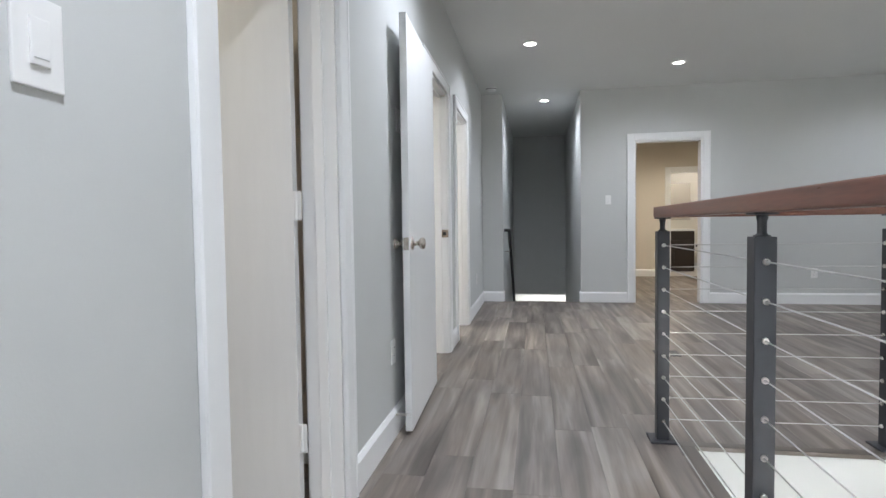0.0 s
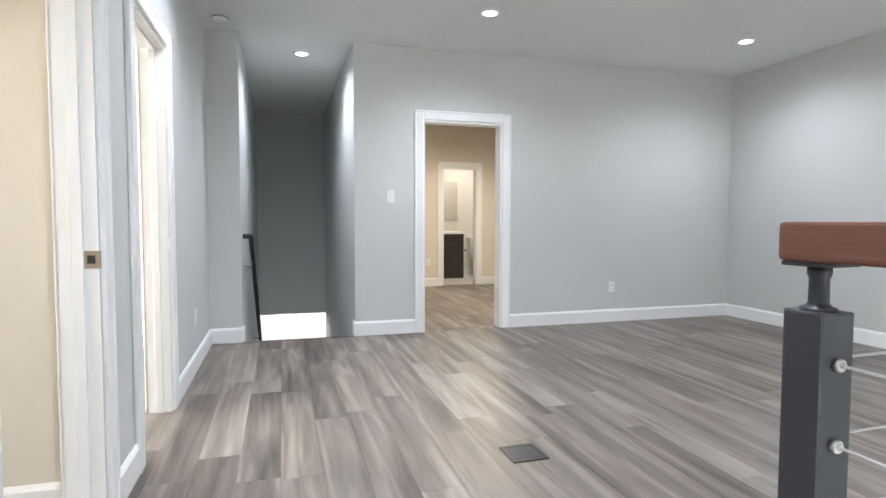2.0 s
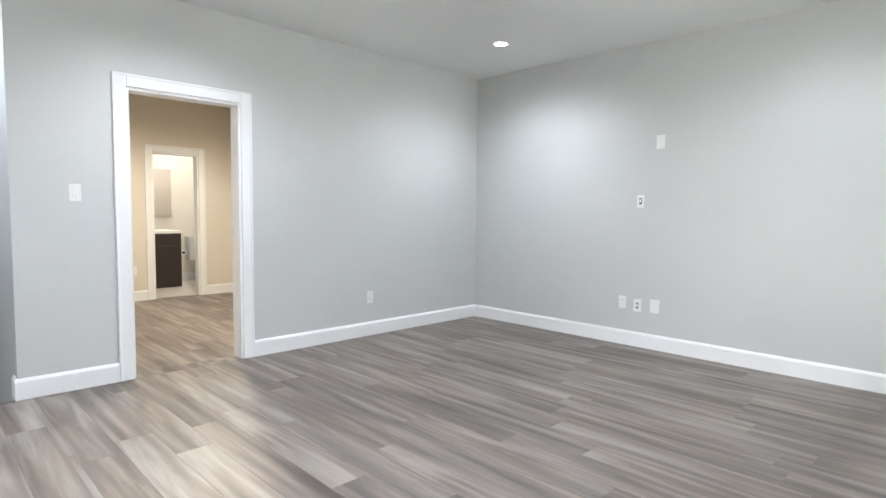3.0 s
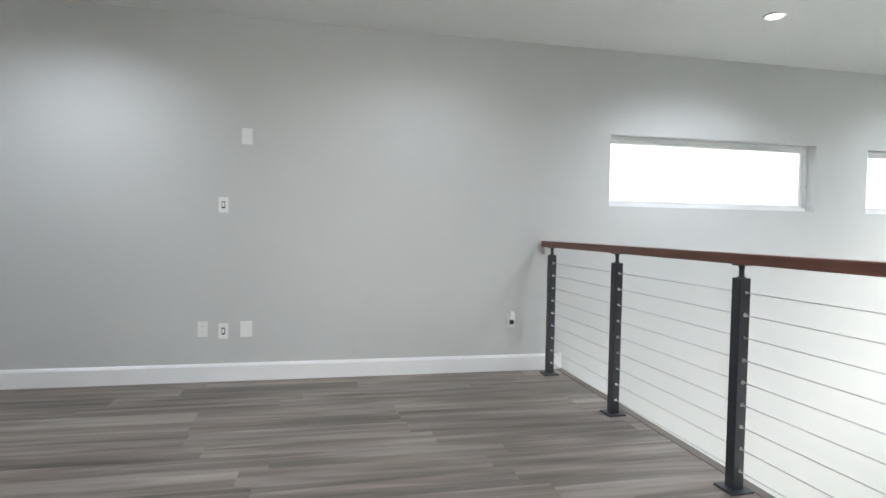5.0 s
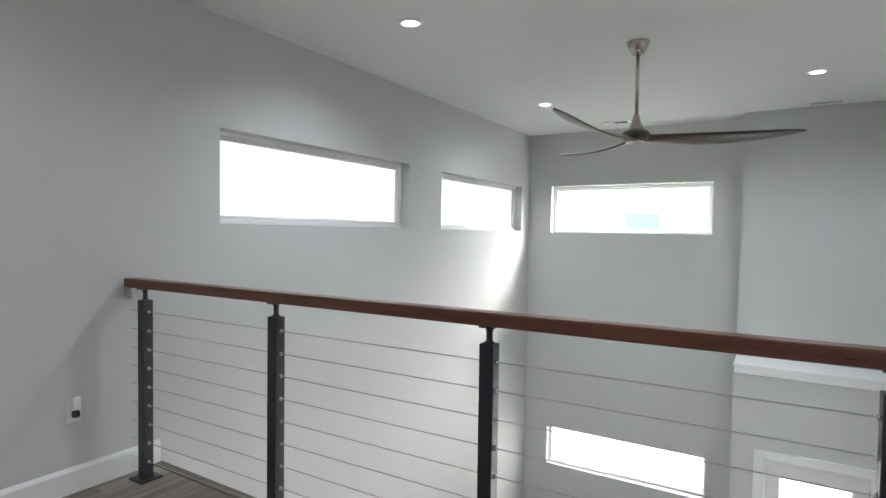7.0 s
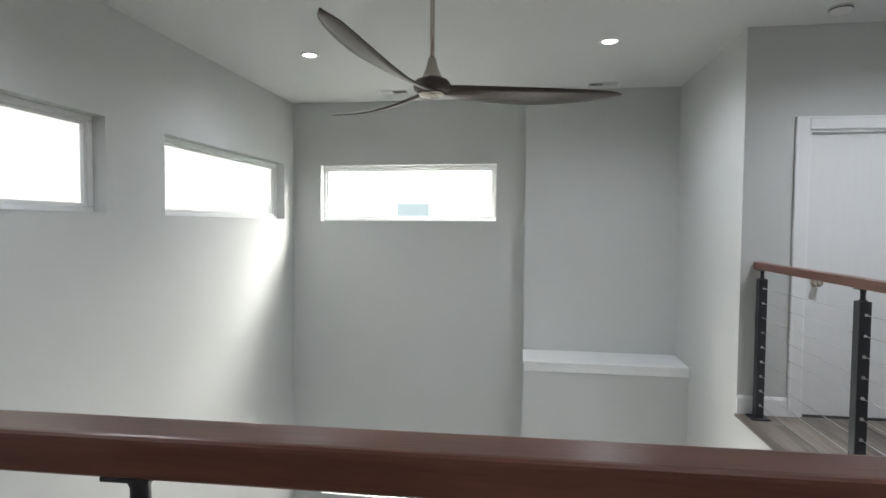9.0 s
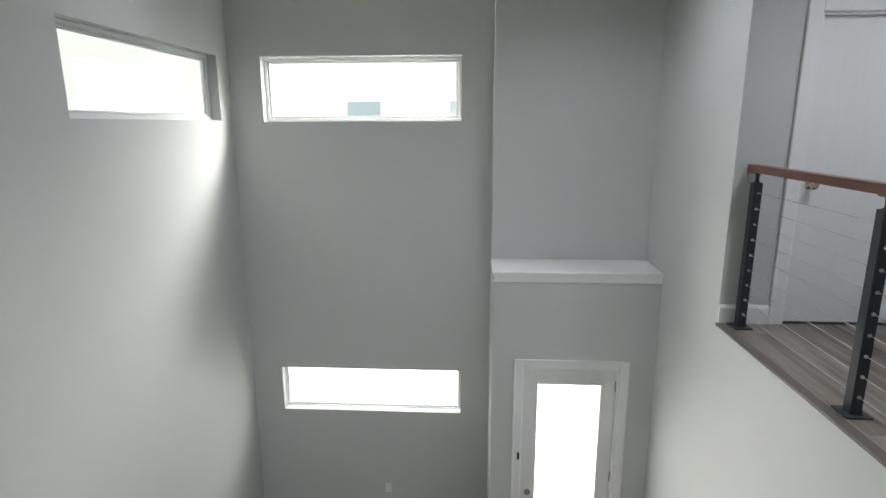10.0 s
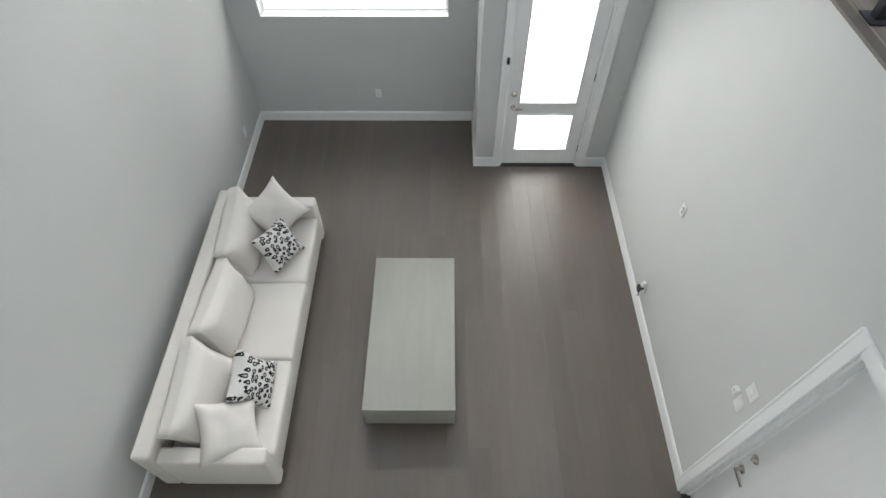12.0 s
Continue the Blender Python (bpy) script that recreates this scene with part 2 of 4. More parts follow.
def solid(x, y, z, holes=()):
    """A block of the three ranges with box-shaped openings cut right through it."""
    cuts = [sorted({r[0], r[1], *(c for h in holes for c in h[k] if r[0] < c < r[1])}) for k, r in enumerate((x, y, z))]
    n = [len(c) - 1 for c in cuts]

    def full(i, j, k):
        if not (0 <= i < n[0] and 0 <= j < n[1] and 0 <= k < n[2]):
            return False
        mid = [(cuts[a][q] + cuts[a][q + 1]) / 2 for a, q in enumerate((i, j, k))]
        return not any(all(h[a][0] < mid[a] < h[a][1] for a in range(3)) for h in holes)

    bm, verts = bmesh.new(), {}

    def vert(i, j, k):
        if (i, j, k) not in verts:
            verts[i, j, k] = bm.verts.new((cuts[0][i], cuts[1][j], cuts[2][k]))
        return verts[i, j, k]

    for i in range(n[0]):
        for j in range(n[1]):
            for k in range(n[2]):
                if not full(i, j, k):
                    continue
                for d, quad in (((-1, 0, 0), ((0, 0, 0), (0, 0, 1), (0, 1, 1), (0, 1, 0))), ((1, 0, 0), ((1, 0, 0), (1, 1, 0), (1, 1, 1), (1, 0, 1))),
                                ((0, -1, 0), ((0, 0, 0), (1, 0, 0), (1, 0, 1), (0, 0, 1))), ((0, 1, 0), ((0, 1, 0), (0, 1, 1), (1, 1, 1), (1, 1, 0))),
                                ((0, 0, -1), ((0, 0, 0), (0, 1, 0), (1, 1, 0), (1, 0, 0))), ((0, 0, 1), ((0, 0, 1), (1, 0, 1), (1, 1, 1), (0, 1, 1)))):
                    if not full(i + d[0], j + d[1], k + d[2]):
                        bm.faces.new([vert(i + q[0], j + q[1], k + q[2]) for q in quad])
    return bm


def wall(name, x, y, z, holes=(), mat=None, label="smooth wall painted pale cool grey"):
    return tagged(mesh_object(name, solid(x, y, z, holes), mat or PAINT), label, "wall", kind="structure")


# ---- plan ----
CEILING, LOW = 2.712, -3.225
WEST, EAST, NORTH, SOUTH = 0.20, 5.735, 8.39, -1.715
VOID_W, VOID_N = 1.575, 3.69
STAIR_W, STAIR_E, LEDGE = 0.468, 1.466, -0.045
BIG = 50.0
BED, BATH = (2.123, 2.934), (3.375, 3.97)
D1, D2, D3 = (2.185, 2.95), (4.535, 5.395), (5.885, 6.63)

wall("wall_west", (WEST - 0.12, WEST), (0.11, 8.515), (0, CEILING), [((-BIG, BIG), d, (-1, 2.04)) for d in (D1, D2, D3)])
wall("wall_stair_return", (WEST, STAIR_W), (NORTH, 8.515), (0, CEILING))
wall("wall_stair_west", (STAIR_W - 0.12, STAIR_W), (8.515, 12.0), (LOW, CEILING))
wall("wall_stair_east", (STAIR_E, 1.62), (8.515, 12.0), (LOW, CEILING))
wall("wall_stair_end", (STAIR_W - 0.12, 1.62), (12.0, 12.12), (-0.36, CEILING))
wall("wall_north", (STAIR_E, EAST), (NORTH, 8.515), (-0.3, CEILING), [((BED[0], BED[1]), (-BIG, BIG), (-1, 2.045))])
wall("wall_east", (EAST, EAST + 0.16), (SOUTH - 0.16, 8.515), (LOW, CEILING),
     [((-BIG, BIG), (1.195, 3.283), (1.392, 2.005)), ((-BIG, BIG), (-1.465, 0.61), (1.384, 1.992))])
wall("wall_south", (3.08, EAST), (SOUTH - 0.16, SOUTH), (LOW, CEILING),
     [((3.395, 5.404), (-BIG, BIG), (1.371, 2.002)), ((3.395, 5.404), (-BIG, BIG), (-1.833, -1.322))])
wall("wall_entry", (VOID_W, 3.08), (-1.06, -0.90), (LOW, LEDGE), [((1.895, 2.785), (-BIG, BIG), (-9, LOW + 2.335))])
wall("wall_entry_side", (2.93, 3.08), (SOUTH - 0.16, -1.06), (LOW, LEDGE))
wall("wall_entry_upper", (VOID_W, 3.08), (-1.56, -1.40), (LEDGE, CEILING))
wall("wall_entry_upper_side", (2.93, 3.08), (SOUTH - 0.16, -1.56), (LEDGE, CEILING))
wall("wall_void_west", (VOID_W - 0.13, VOID_W), (-1.56, 0.24), (LOW, CEILING))
wall("wall_below_walkway", (VOID_W - 0.13, VOID_W), (0.24, VOID_N + 0.14), (LOW, -0.02), [((-BIG, BIG), (2.71, 3.57), (-9, LOW + 2.38))])
wall("wall_below_loft", (VOID_W, EAST), (VOID_N, VOID_N + 0.14), (LOW, -0.02))
wall("wall_walkway_end", (-0.02, VOID_W - 0.13), (0.12, 0.24), (0, CEILING), [((0.425, 1.16), (-BIG, BIG), (-1, 2.0))])
tagged(mesh_object("ceiling", solid((-3.2, 6.2), (-1.9, 14.2), (CEILING, CEILING + 0.12)), CEIL), "smooth ceiling painted pale grey", "ceiling", kind="structure")

# rooms behind the open doors, closed with plain warm walls
for nm, xs, ys, zs, hs in (
        # its two window openings are unseen, added to let the day fill in
        ("wall_room_outer", (-3.1, -2.98), (0.11, 9.3), (0, CEILING), [((-BIG, BIG), (6.0, 7.5), (0.9, 2.1)), ((-BIG, BIG), (3.8, 5.1), (0.9, 2.1))]),
        ("wall_room_south", (-2.98, 0.07), (0.11, 0.23), (0, CEILING), ()),
        ("wall_room_divider", (-2.98, 0.07), (3.3, 3.42), (0, CEILING), ()),
        ("wall_room_divider", (-2.98, 0.07), (5.5, 5.6), (0, CEILING), ()),
        ("wall_room_north", (-2.98, STAIR_W - 0.12), (9.0, 9.12), (0, CEILING), ()),
        ("wall_bedroom_west", (1.62, 1.74), (8.515, 12.0), (0, CEILING), ()),
        ("wall_bedroom_east", (6.0, 6.12), (8.515, 12.0), (0, CEILING), ()),
        ("wall_bedroom_back", (1.62, 6.12), (12.0, 12.12), (0, CEILING), [((BATH[0], BATH[1]), (-BIG, BIG), (-1, 1.955))]),
        ("wall_bath_back", (2.5, 5.3), (13.75, 13.87), (0, CEILING), ()),
        ("wall_bath_west", (2.5, 2.62), (12.12, 13.75), (0, CEILING), ()),
        ("wall_bath_east", (5.18, 5.3), (12.12, 13.75), (0, CEILING), ())):
    wall(nm, xs, ys, zs, hs, BATHPAINT if "bath" in nm else BEIGE, "pale cream bathroom wall" if "bath" in nm else "smooth wall painted warm cream beige")
wall("wall_room_lining", (0.0699, 0.0795), (0.23, 9.0), (0, CEILING), [((-BIG, BIG), d, (-1, 2.04)) for d in (D1, D2, D3)], BEIGE, "warm beige inner face of the walkway wall")
wall("wall_bedroom_lining", (1.74, 6.0), (8.51505, 8.525), (0, CEILING), [((BED[0], BED[1]), (-BIG, BIG), (-1, 2.045))], BEIGE, "warm beige inner face of the loft wall")
wall("wall_landing_back", (0.0, 2.4), (13.6, 13.7), (LOW, -0.3), (), WHITE, "bright white wall at the foot of the stairs")
wall("wall_landing_west", (-0.1, 0.0), (12.0, 13.6), (LOW, -0.3), (), WHITE, "bright white side wall at the foot of the stairs")
wall("wall_landing_east", (2.4, 2.5), (12.0, 13.6), (LOW, -0.3), (), WHITE, "bright white side wall at the foot of the stairs")
tagged(mesh_object("ceiling_landing", boxes((-0.1, 2.5, 12.12, 13.7, -0.3, -0.2)), WHITE), "white ceiling over the stair landing", "ceiling", kind="structure")

# floors under the planks
tagged(mesh_object("floor_base", solid((-3.1, EAST), (0.11, NORTH), (-0.30, -0.014), [((VOID_W - 0.001, BIG), (-BIG, VOID_N + 0.001), (-1, 1))]), SUB), "dark subfloor under the loft planks", "floor", kind="structure")
tagged(mesh_object("floor_base_bedroom", boxes((1.62, 6.12, NORTH, 12.12, -0.30, -0.014), (-3.1, STAIR_W - 0.12, NORTH, 9.12, -0.3, -0.014)), SUB), "dark subfloor under the bedroom planks", "floor", kind="structure")
tagged(mesh_object("floor_bath", boxes((2.5, 5.3, 12.12, 13.75, -0.30, -0.004)), TILE), "pale beige bathroom tile floor", "floor", kind="structure")
tagged(mesh_object("floor_base_ground", boxes((-0.1, 6.0, SOUTH - 0.16, 13.8, LOW - 0.2, LOW - 0.012)), SUB), "dark slab under the ground floor planks", "floor", kind="structure")


# ---- trim ----
def strip(bm, a, b, inward, z0=0.0, h=0.134, t=0.016):
    """A length of baseboard from a to b, its face towards inward, with an eased top."""
    (ax, ay), (bx, by), (ix, iy) = a, b, inward
    prof = ((0, 0), (t, 0), (t, h - 0.02), (t * 0.55, h - 0.006), (t * 0.3, h), (0, h))
    ends = [[bm.verts.new((px + ix * o, py + iy * o, z0 + z)) for o, z in prof] for px, py in ((ax, ay), (bx, by))]
    for i in range(len(prof)):
        j = (i + 1) % len(prof)
        bm.faces.new((ends[0][i], ends[0][j], ends[1][j], ends[1][i]))
    bm.faces.new(ends[0]); bm.faces.new(ends[1][::-1])


def baseboard(runs, z0=0.0, mat=None):
    for a, b, inward in runs:
        bm = bmesh.new()
        strip(bm, a, b, inward, z0)
        tagged(mesh_object("baseboard", bm, mat or WHITE), "white painted baseboard along the wall", "baseboard", kind="structure")


CAS = 0.088
baseboard([
    ((WEST, 0.24), (WEST, D1[0] - CAS), (1, 0)), ((WEST, D1[1] + CAS), (WEST, D2[0] - CAS), (1, 0)),
    ((WEST, D2[1] + CAS), (WEST, D3[0] - CAS), (1, 0)), ((WEST, D3[1] + CAS), (WEST, NORTH), (1, 0)),
    ((WEST, NORTH), (STAIR_W + 0.016, NORTH), (0, -1)), ((STAIR_E - 0.016, NORTH), (BED[0] - CAS, NORTH), (0, -1)), ((BED[1] + CAS, NORTH), (EAST, NORTH), (0, -1)),
    ((EAST, NORTH), (EAST, VOID_N), (-1, 0)), ((0.07, 0.24), (0.425 - CAS, 0.24), (0, 1)), ((1.16 + CAS, 0.24), (VOID_W, 0.24), (0, 1)),
    ((STAIR_W, NORTH), (STAIR_W, 8.515), (1, 0)), ((STAIR_E, NORTH), (STAIR_E, 8.515), (-1, 0)),
    ((-2.9, 5.5), (0.058, 5.5), (0, -1)), ((-2.9, 9.0), (STAIR_W - 0.12, 9.0), (0, -1)), ((-2.9, 3.3), (0.058, 3.3), (0, -1)),
    ((1.74, 12.0), (BATH[0] - CAS, 12.0), (0, -1)), ((BATH[1] + CAS, 12.0), (6.0, 12.0), (0, -1)), ((4.08, 13.75), (5.18, 13.75), (0, -1)),
])
baseboard([
    ((EAST, SOUTH), (EAST, VOID_N), (-1, 0)), ((3.08, SOUTH), (EAST, SOUTH), (0, 1)), ((3.08, SOUTH), (3.08, -0.90), (1, 0)),
    ((2.785 + CAS, -0.90), (3.096, -0.90), (0, 1)), ((VOID_W, -0.90), (1.895 - CAS, -0.90), (0, 1)), ((VOID_W, -0.90), (VOID_W, 2.71 - CAS), (1, 0)),
    ((VOID_W, VOID_N), (EAST, VOID_N), (0, -1)),
], LOW)


def casing_bm(w, h, width=CAS, t=0.02, floor=0.0):
    """Door casing of two legs and a head round an opening w wide and h high, facing -y, stepped profile."""
    bm = bmesh.new()
    for x0, x1, z0, z1 in ((-width, 0, floor, h + width), (w, w + width, floor, h + width), (0, w, h, h + width)):
        box(bm, x0, x1, -t, 0, z0, z1, 0.004, 1)
    for x0, x1, z0, z1 in ((-width, -width + 0.018, floor, h + width), (w + width - 0.018, w + width, floor, h + width), (-width + 0.018, w + width - 0.018, h + width - 0.018, h + width)):
        box(bm, x0, x1, -t - 0.003, -t + 0.002, z0, z1, 0.003, 1)
    return bm


def doorway(name, label, at, rz, w, h, depth=0.12, both=True, stop=True):
    """The lining and casings of an opening; at is the lower corner of the opening on the near face, x along the wall."""
    root = empty(name, at, label, "door frame", kind="structure", rz=rz)
    part("casing", casing_bm(w, h), WHITE, root)
    if both:
        bm = casing_bm(w, h)
        bmesh.ops.transform(bm, matrix=Matrix.Translation((w, depth, 0)) @ Matrix.Rotation(math.pi, 4, "Z"), verts=bm.verts)
        part("casing", bm, WHITE, root)
    bm = bmesh.new()
    for x0, x1, z0, z1 in ((0, 0.018, 0, h), (w - 0.018, w, 0, h), (0.018, w - 0.018, h - 0.018, h)):
        box(bm, x0, x1, -0.002, depth + 0.002, z0, z1)
    part("jamb", bm, WHITE, root)
    if stop:
        bm = bmesh.new()
        for x0, x1, z0, z1 in ((0.018, 0.03, 0, h - 0.018), (w - 0.03, w - 0.018, 0, h - 0.018), (0.03, w - 0.03, h - 0.03, h - 0.018)):
            box(bm, x0, x1, depth * 0.35, depth * 0.65, z0, z1, 0.002, 1)
        part("door_stop", bm, WHITE, root)
    return root


def knob_bm(at, direction):
    d = Vector(direction)
    prof = ((0.033, 0), (0.033, 0.004), (0.028, 0.009), (0.012, 0.012), (0.011, 0.03), (0.018, 0.036), (0.027, 0.044), (0.029, 0.054), (0.024, 0.064), (0.012, 0.068))
    return lathe(prof, at, d.to_track_quat("Z", "Y").to_matrix().to_4x4(), 20)


def strike(root, x, y, z, facing, mat=None):
    bm = boxes((x, x + 0.003 * facing, y - 0.03, y + 0.03, z - 0.03, z + 0.03), bevel=0.001, seg=1)
    p = part("strike_plate", bm, mat or NICKEL, root, "white painted strike plate" if mat else "satin nickel strike plate")
    if not mat:
        part("latch_hole", boxes((x + 0.003 * facing, x + 0.0045 * facing, y - 0.012, y + 0.012, z - 0.014, z + 0.014)), DARK, p, "dark latch hole")


# frames on the walkway wall: local x runs south to north seen from the walkway, so turned by 90 and mirrored by placing at the south corner
F1 = doorway("door_frame_1", "white door frame with stepped casing, door standing open", (WEST, D1[0], 0), 90, D1[1] - D1[0], 2.04)
F2 = doorway("door_frame_2", "white door frame with stepped casing, strike plate on its jamb", (WEST, D2[0], 0), 90, D2[1] - D2[0], 2.04)
F3 = doorway("door_frame_3", "white door frame with stepped casing, open to a beige room", (WEST, D3[0], 0), 90, D3[1] - D3[0], 2.04)
strike(F2, D2[1] - D2[0] - 0.018, 0.02, 0.95, -1)
strike(F3, D3[1] - D3[0] - 0.018, 0.02, 0.95, -1, WHITE)
doorway("door_frame_4", "white casing of the open bedroom doorway", (BED[0], NORTH, 0), 0, BED[1] - BED[0], 2.045, depth=0.135, stop=False)
doorway("door_frame_5", "cream casing of the small bathroom doorway", (BATH[0], 12.0, 0), 0, BATH[1] - BATH[0], 1.955, stop=False)
doorway("door_frame_6", "white stepped casing round a closed door", (1.16, 0.24, 0), 180, 0.735, 2.0, both=False)
doorway("door_frame_7", "white stepped casing round a closed ground floor door", (VOID_W, 2.71, LOW), 90, 0.86, 2.38, depth=0.13, both=False)
doorway("door_frame_8", "white casing round the glazed entry door", (2.785, -0.90, LOW), 180, 0.89, 2.335, depth=0.16, both=False, stop=False)


def hinged_door(name, label, at, rz, w, h, hinge_zs, knob_z, flip=1):
    """A flat slab door: hinge edge at local x=0, leaf along +x, thickness 35 mm across y."""
    root = empty(name, at, label, "door", rz=rz)
    part("leaf", boxes((0.0, w, -0.0175, 0.0175, 0.012, h), bevel=0.003, seg=2), DOORPAINT, root)
    for s in (1, -1):
        part("knob", knob_bm((w - 0.06, 0.0175 * s, knob_z), (0, s, 0)), NICKEL, root, "round satin nickel knob", True)
    part("latch_plate", boxes((w - 0.001, w + 0.002, -0.013, 0.013, knob_z - 0.03, knob_z + 0.03)), NICKEL, root, "satin nickel latch plate")
    part("latch", boxes((w, w + 0.010, -0.006, 0.006, knob_z - 0.008, knob_z + 0.008), bevel=0.002), NICKEL, root)
    for z in hinge_zs:
        hb = boxes((-0.030, 0.001, -0.0165 * flip, -0.0185 * flip, z - 0.05, z + 0.05))
        rod(hb, (-0.010, -0.021 * flip, z - 0.046), (-0.010, -0.021 * flip, z + 0.046), 0.006)
        part("hinge", hb, WHITE, root, "white painted hinge")
    return root


hinged_door("bedroom_door", "white flat slab door standing open into a beige room", (0.055, D1[1] - 0.04, 0), 180, 0.73, 2.025, (0.27, 1.09, 1.85), 0.95, -1)
hinged_door("walkway_door", "white flat slab door folded back against the walkway wall", (0.24, D2[0] - 0.012, 0), -88.0, 0.85, 2.025, (0.27, 1.09, 1.85), 0.928)
hinged_door("closet_door", "closed white slab door with satin nickel knob", (0.447, 0.20, 0), 0, 0.692, 1.98, (), 0.95)
d7 = empty("ground_floor_door", (VOID_W - 0.085, 2.73, LOW), "closed white slab door with satin lever and deadbolt", "door", rz=90)
part("leaf", boxes((0.0, 0.82, -0.02, 0.02, 0.012, 2.36), bevel=0.003), DOORPAINT, d7)
part("rosette", lathe(((0.03, 0), (0.03, 0.006), (0.024, 0.01), (0.011, 0.012), (0.011, 0.045)), (0.065, -0.02, 0.92), Matrix.Rotation(radians(90), 4, "X")), NICKEL, d7, "satin nickel lever rose", True)
part("lever", boxes((0.055, 0.175, -0.072, -0.058, 0.912, 0.93), bevel=0.005), NICKEL, d7, "satin nickel lever")
part("deadbolt", lathe(((0.032, 0), (0.032, 0.008), (0.026, 0.014), (0.012, 0.018), (0.01, 0.03)), (0.065, -0.02, 1.12), Matrix.Rotation(radians(90), 4, "X")), NICKEL, d7, "satin nickel deadbolt", True)

# spring door stop behind the folded door
ds = empty("door_stop_spring", (WEST + 0.016, 3.63, 0.11), "small chrome spring door stop on the baseboard", "door stop")
part("spring", rods(((0, 0, 0), (0.055, 0, 0), 0.006)), CHROME, ds)
part("tip", rods(((0.055, 0, 0), (0.07, 0, 0), 0.008)), PLASTIC, ds)

# ---- glazed entry door ----
ed = empty("entry_door", (1.914, -0.93, LOW), "white glazed entry door with two frosted panes, closed", "front door")
W, H = 0.852, 2.312
panes = ((0.118, 0.742, 0.213, 0.735), (0.118, 0.742, 0.865, 2.175))
part("leaf", solid((0, W), (-0.045, 0), (0.012, H), [((a, b), (-1, 1), (c, d)) for a, b, c, d in panes]), DOORPAINT, ed)
for a, b, c, d in panes:
    bm = bmesh.new()
    for x0, x1, z0, z1 in ((a, a + 0.02, c, d), (b - 0.02, b, c, d), (a + 0.02, b - 0.02, c, c + 0.02), (a + 0.02, b - 0.02, d - 0.02, d)):
        box(bm, x0, x1, -0.05, 0.008, z0, z1, 0.003, 1)
    part("glazing_bead", bm, WHITE, ed)
    pane = part("pane", boxes((a + 0.02, b - 0.02, -0.026, -0.020, c + 0.02, d - 0.02)), FROST, ed, "frosted glass pane")
    pane.visible_shadow = False
part("lever_rose", lathe(((0.03, 0), (0.03, 0.006), (0.024, 0.01), (0.011, 0.012), (0.011, 0.045)), (0.795, 0, 0.83), ALONG_Y), NICKEL, ed, "satin nickel lever rose", True)
part("lever", boxes((0.685, 0.805, 0.036, 0.05, 0.822, 0.84), bevel=0.005), NICKEL, ed, "satin nickel lever")
part("deadbolt", lathe(((0.032, 0), (0.032, 0.008), (0.026, 0.014), (0.012, 0.018), (0.01, 0.03)), (0.795, 0, 0.99), ALONG_Y), NICKEL, ed, "satin nickel deadbolt", True)
part("key_cover", lathe(((0.012, 0), (0.012, 0.006), (0.006, 0.009)), (0.795, 0, 0.62), ALONG_Y), NICKEL, ed, "", True)
part("threshold", boxes((-0.02, W + 0.02, -0.10, 0.05, 0.0, 0.012), bevel=0.004), DARK, ed, "dark metal threshold")
for z in (0.25, 1.2, 2.15):
    part("hinge", rods(((0.0, 0.006, z - 0.05), (0.0, 0.006, z + 0.05), 0.007)), NICKEL, ed, "satin nickel hinge")
sp = empty("door_sensor", (2.812, -0.879, -1.80), "small dark door contact sensor on the casing", "door sensor")
part("case", boxes((-0.011, 0.011, 0, 0.016, -0.035, 0.035), bevel=0.003), DARK, sp)

# ledge over the entry
lg = empty("entry_ledge", (VOID_W, -1.40, LEDGE), "white painted ledge cap over the entry bump-out", "ledge", kind="structure")
part("cap", boxes((0.0, 1.51, 0.0, 0.515, 0.055, 0.085), bevel=0.006), WHITE, lg)
part("apron", boxes((0.0, 1.5, 0.5005, 0.508, -0.01, 0.0549), bevel=0.004), WHITE, lg)


# ---- windows ----
def window(name, at, rz, w, h, depth=0.16, f=0.036, pane_mat=None):
    """A long white vinyl slider set towards the outside of its reveal; at: lower corner on the inner face, x along the wall, +y outwards."""
    root = empty(name, at, "long low white vinyl window set in a plain reveal", "window", kind="structure", rz=rz)
    for x0, x1, z0, z1 in ((0, w, 0, f), (0, w, h - f, h), (0, f, f, h - f), (w - f, w, f, h - f)):
        part("window_frame", boxes((x0 + 0.001, x1 - 0.001, depth - 0.07, depth - 0.005, z0 + 0.001, z1 - 0.001), bevel=0.004, seg=1), WHITE, root)
    for x0, x1, z0, z1 in ((f, f + 0.022, f, h - f), (w - f - 0.022, w - f, f, h - f), (f + 0.022, w - f - 0.022, f, f + 0.022), (f + 0.022, w - f - 0.022, h - f - 0.022, h - f)):
        part("sash_rail", boxes((x0, x1, depth - 0.055, depth - 0.02, z0, z1), bevel=0.003, seg=1), WHITE, root)
    p = part("pane", boxes((f + 0.022, w - f - 0.022, depth - 0.04, depth - 0.034, f + 0.022, h - f - 0.022)), pane_mat or GLASS, root, "frosted glass pane" if pane_mat else "clear glass pane")
    p.visible_shadow = False
    return root


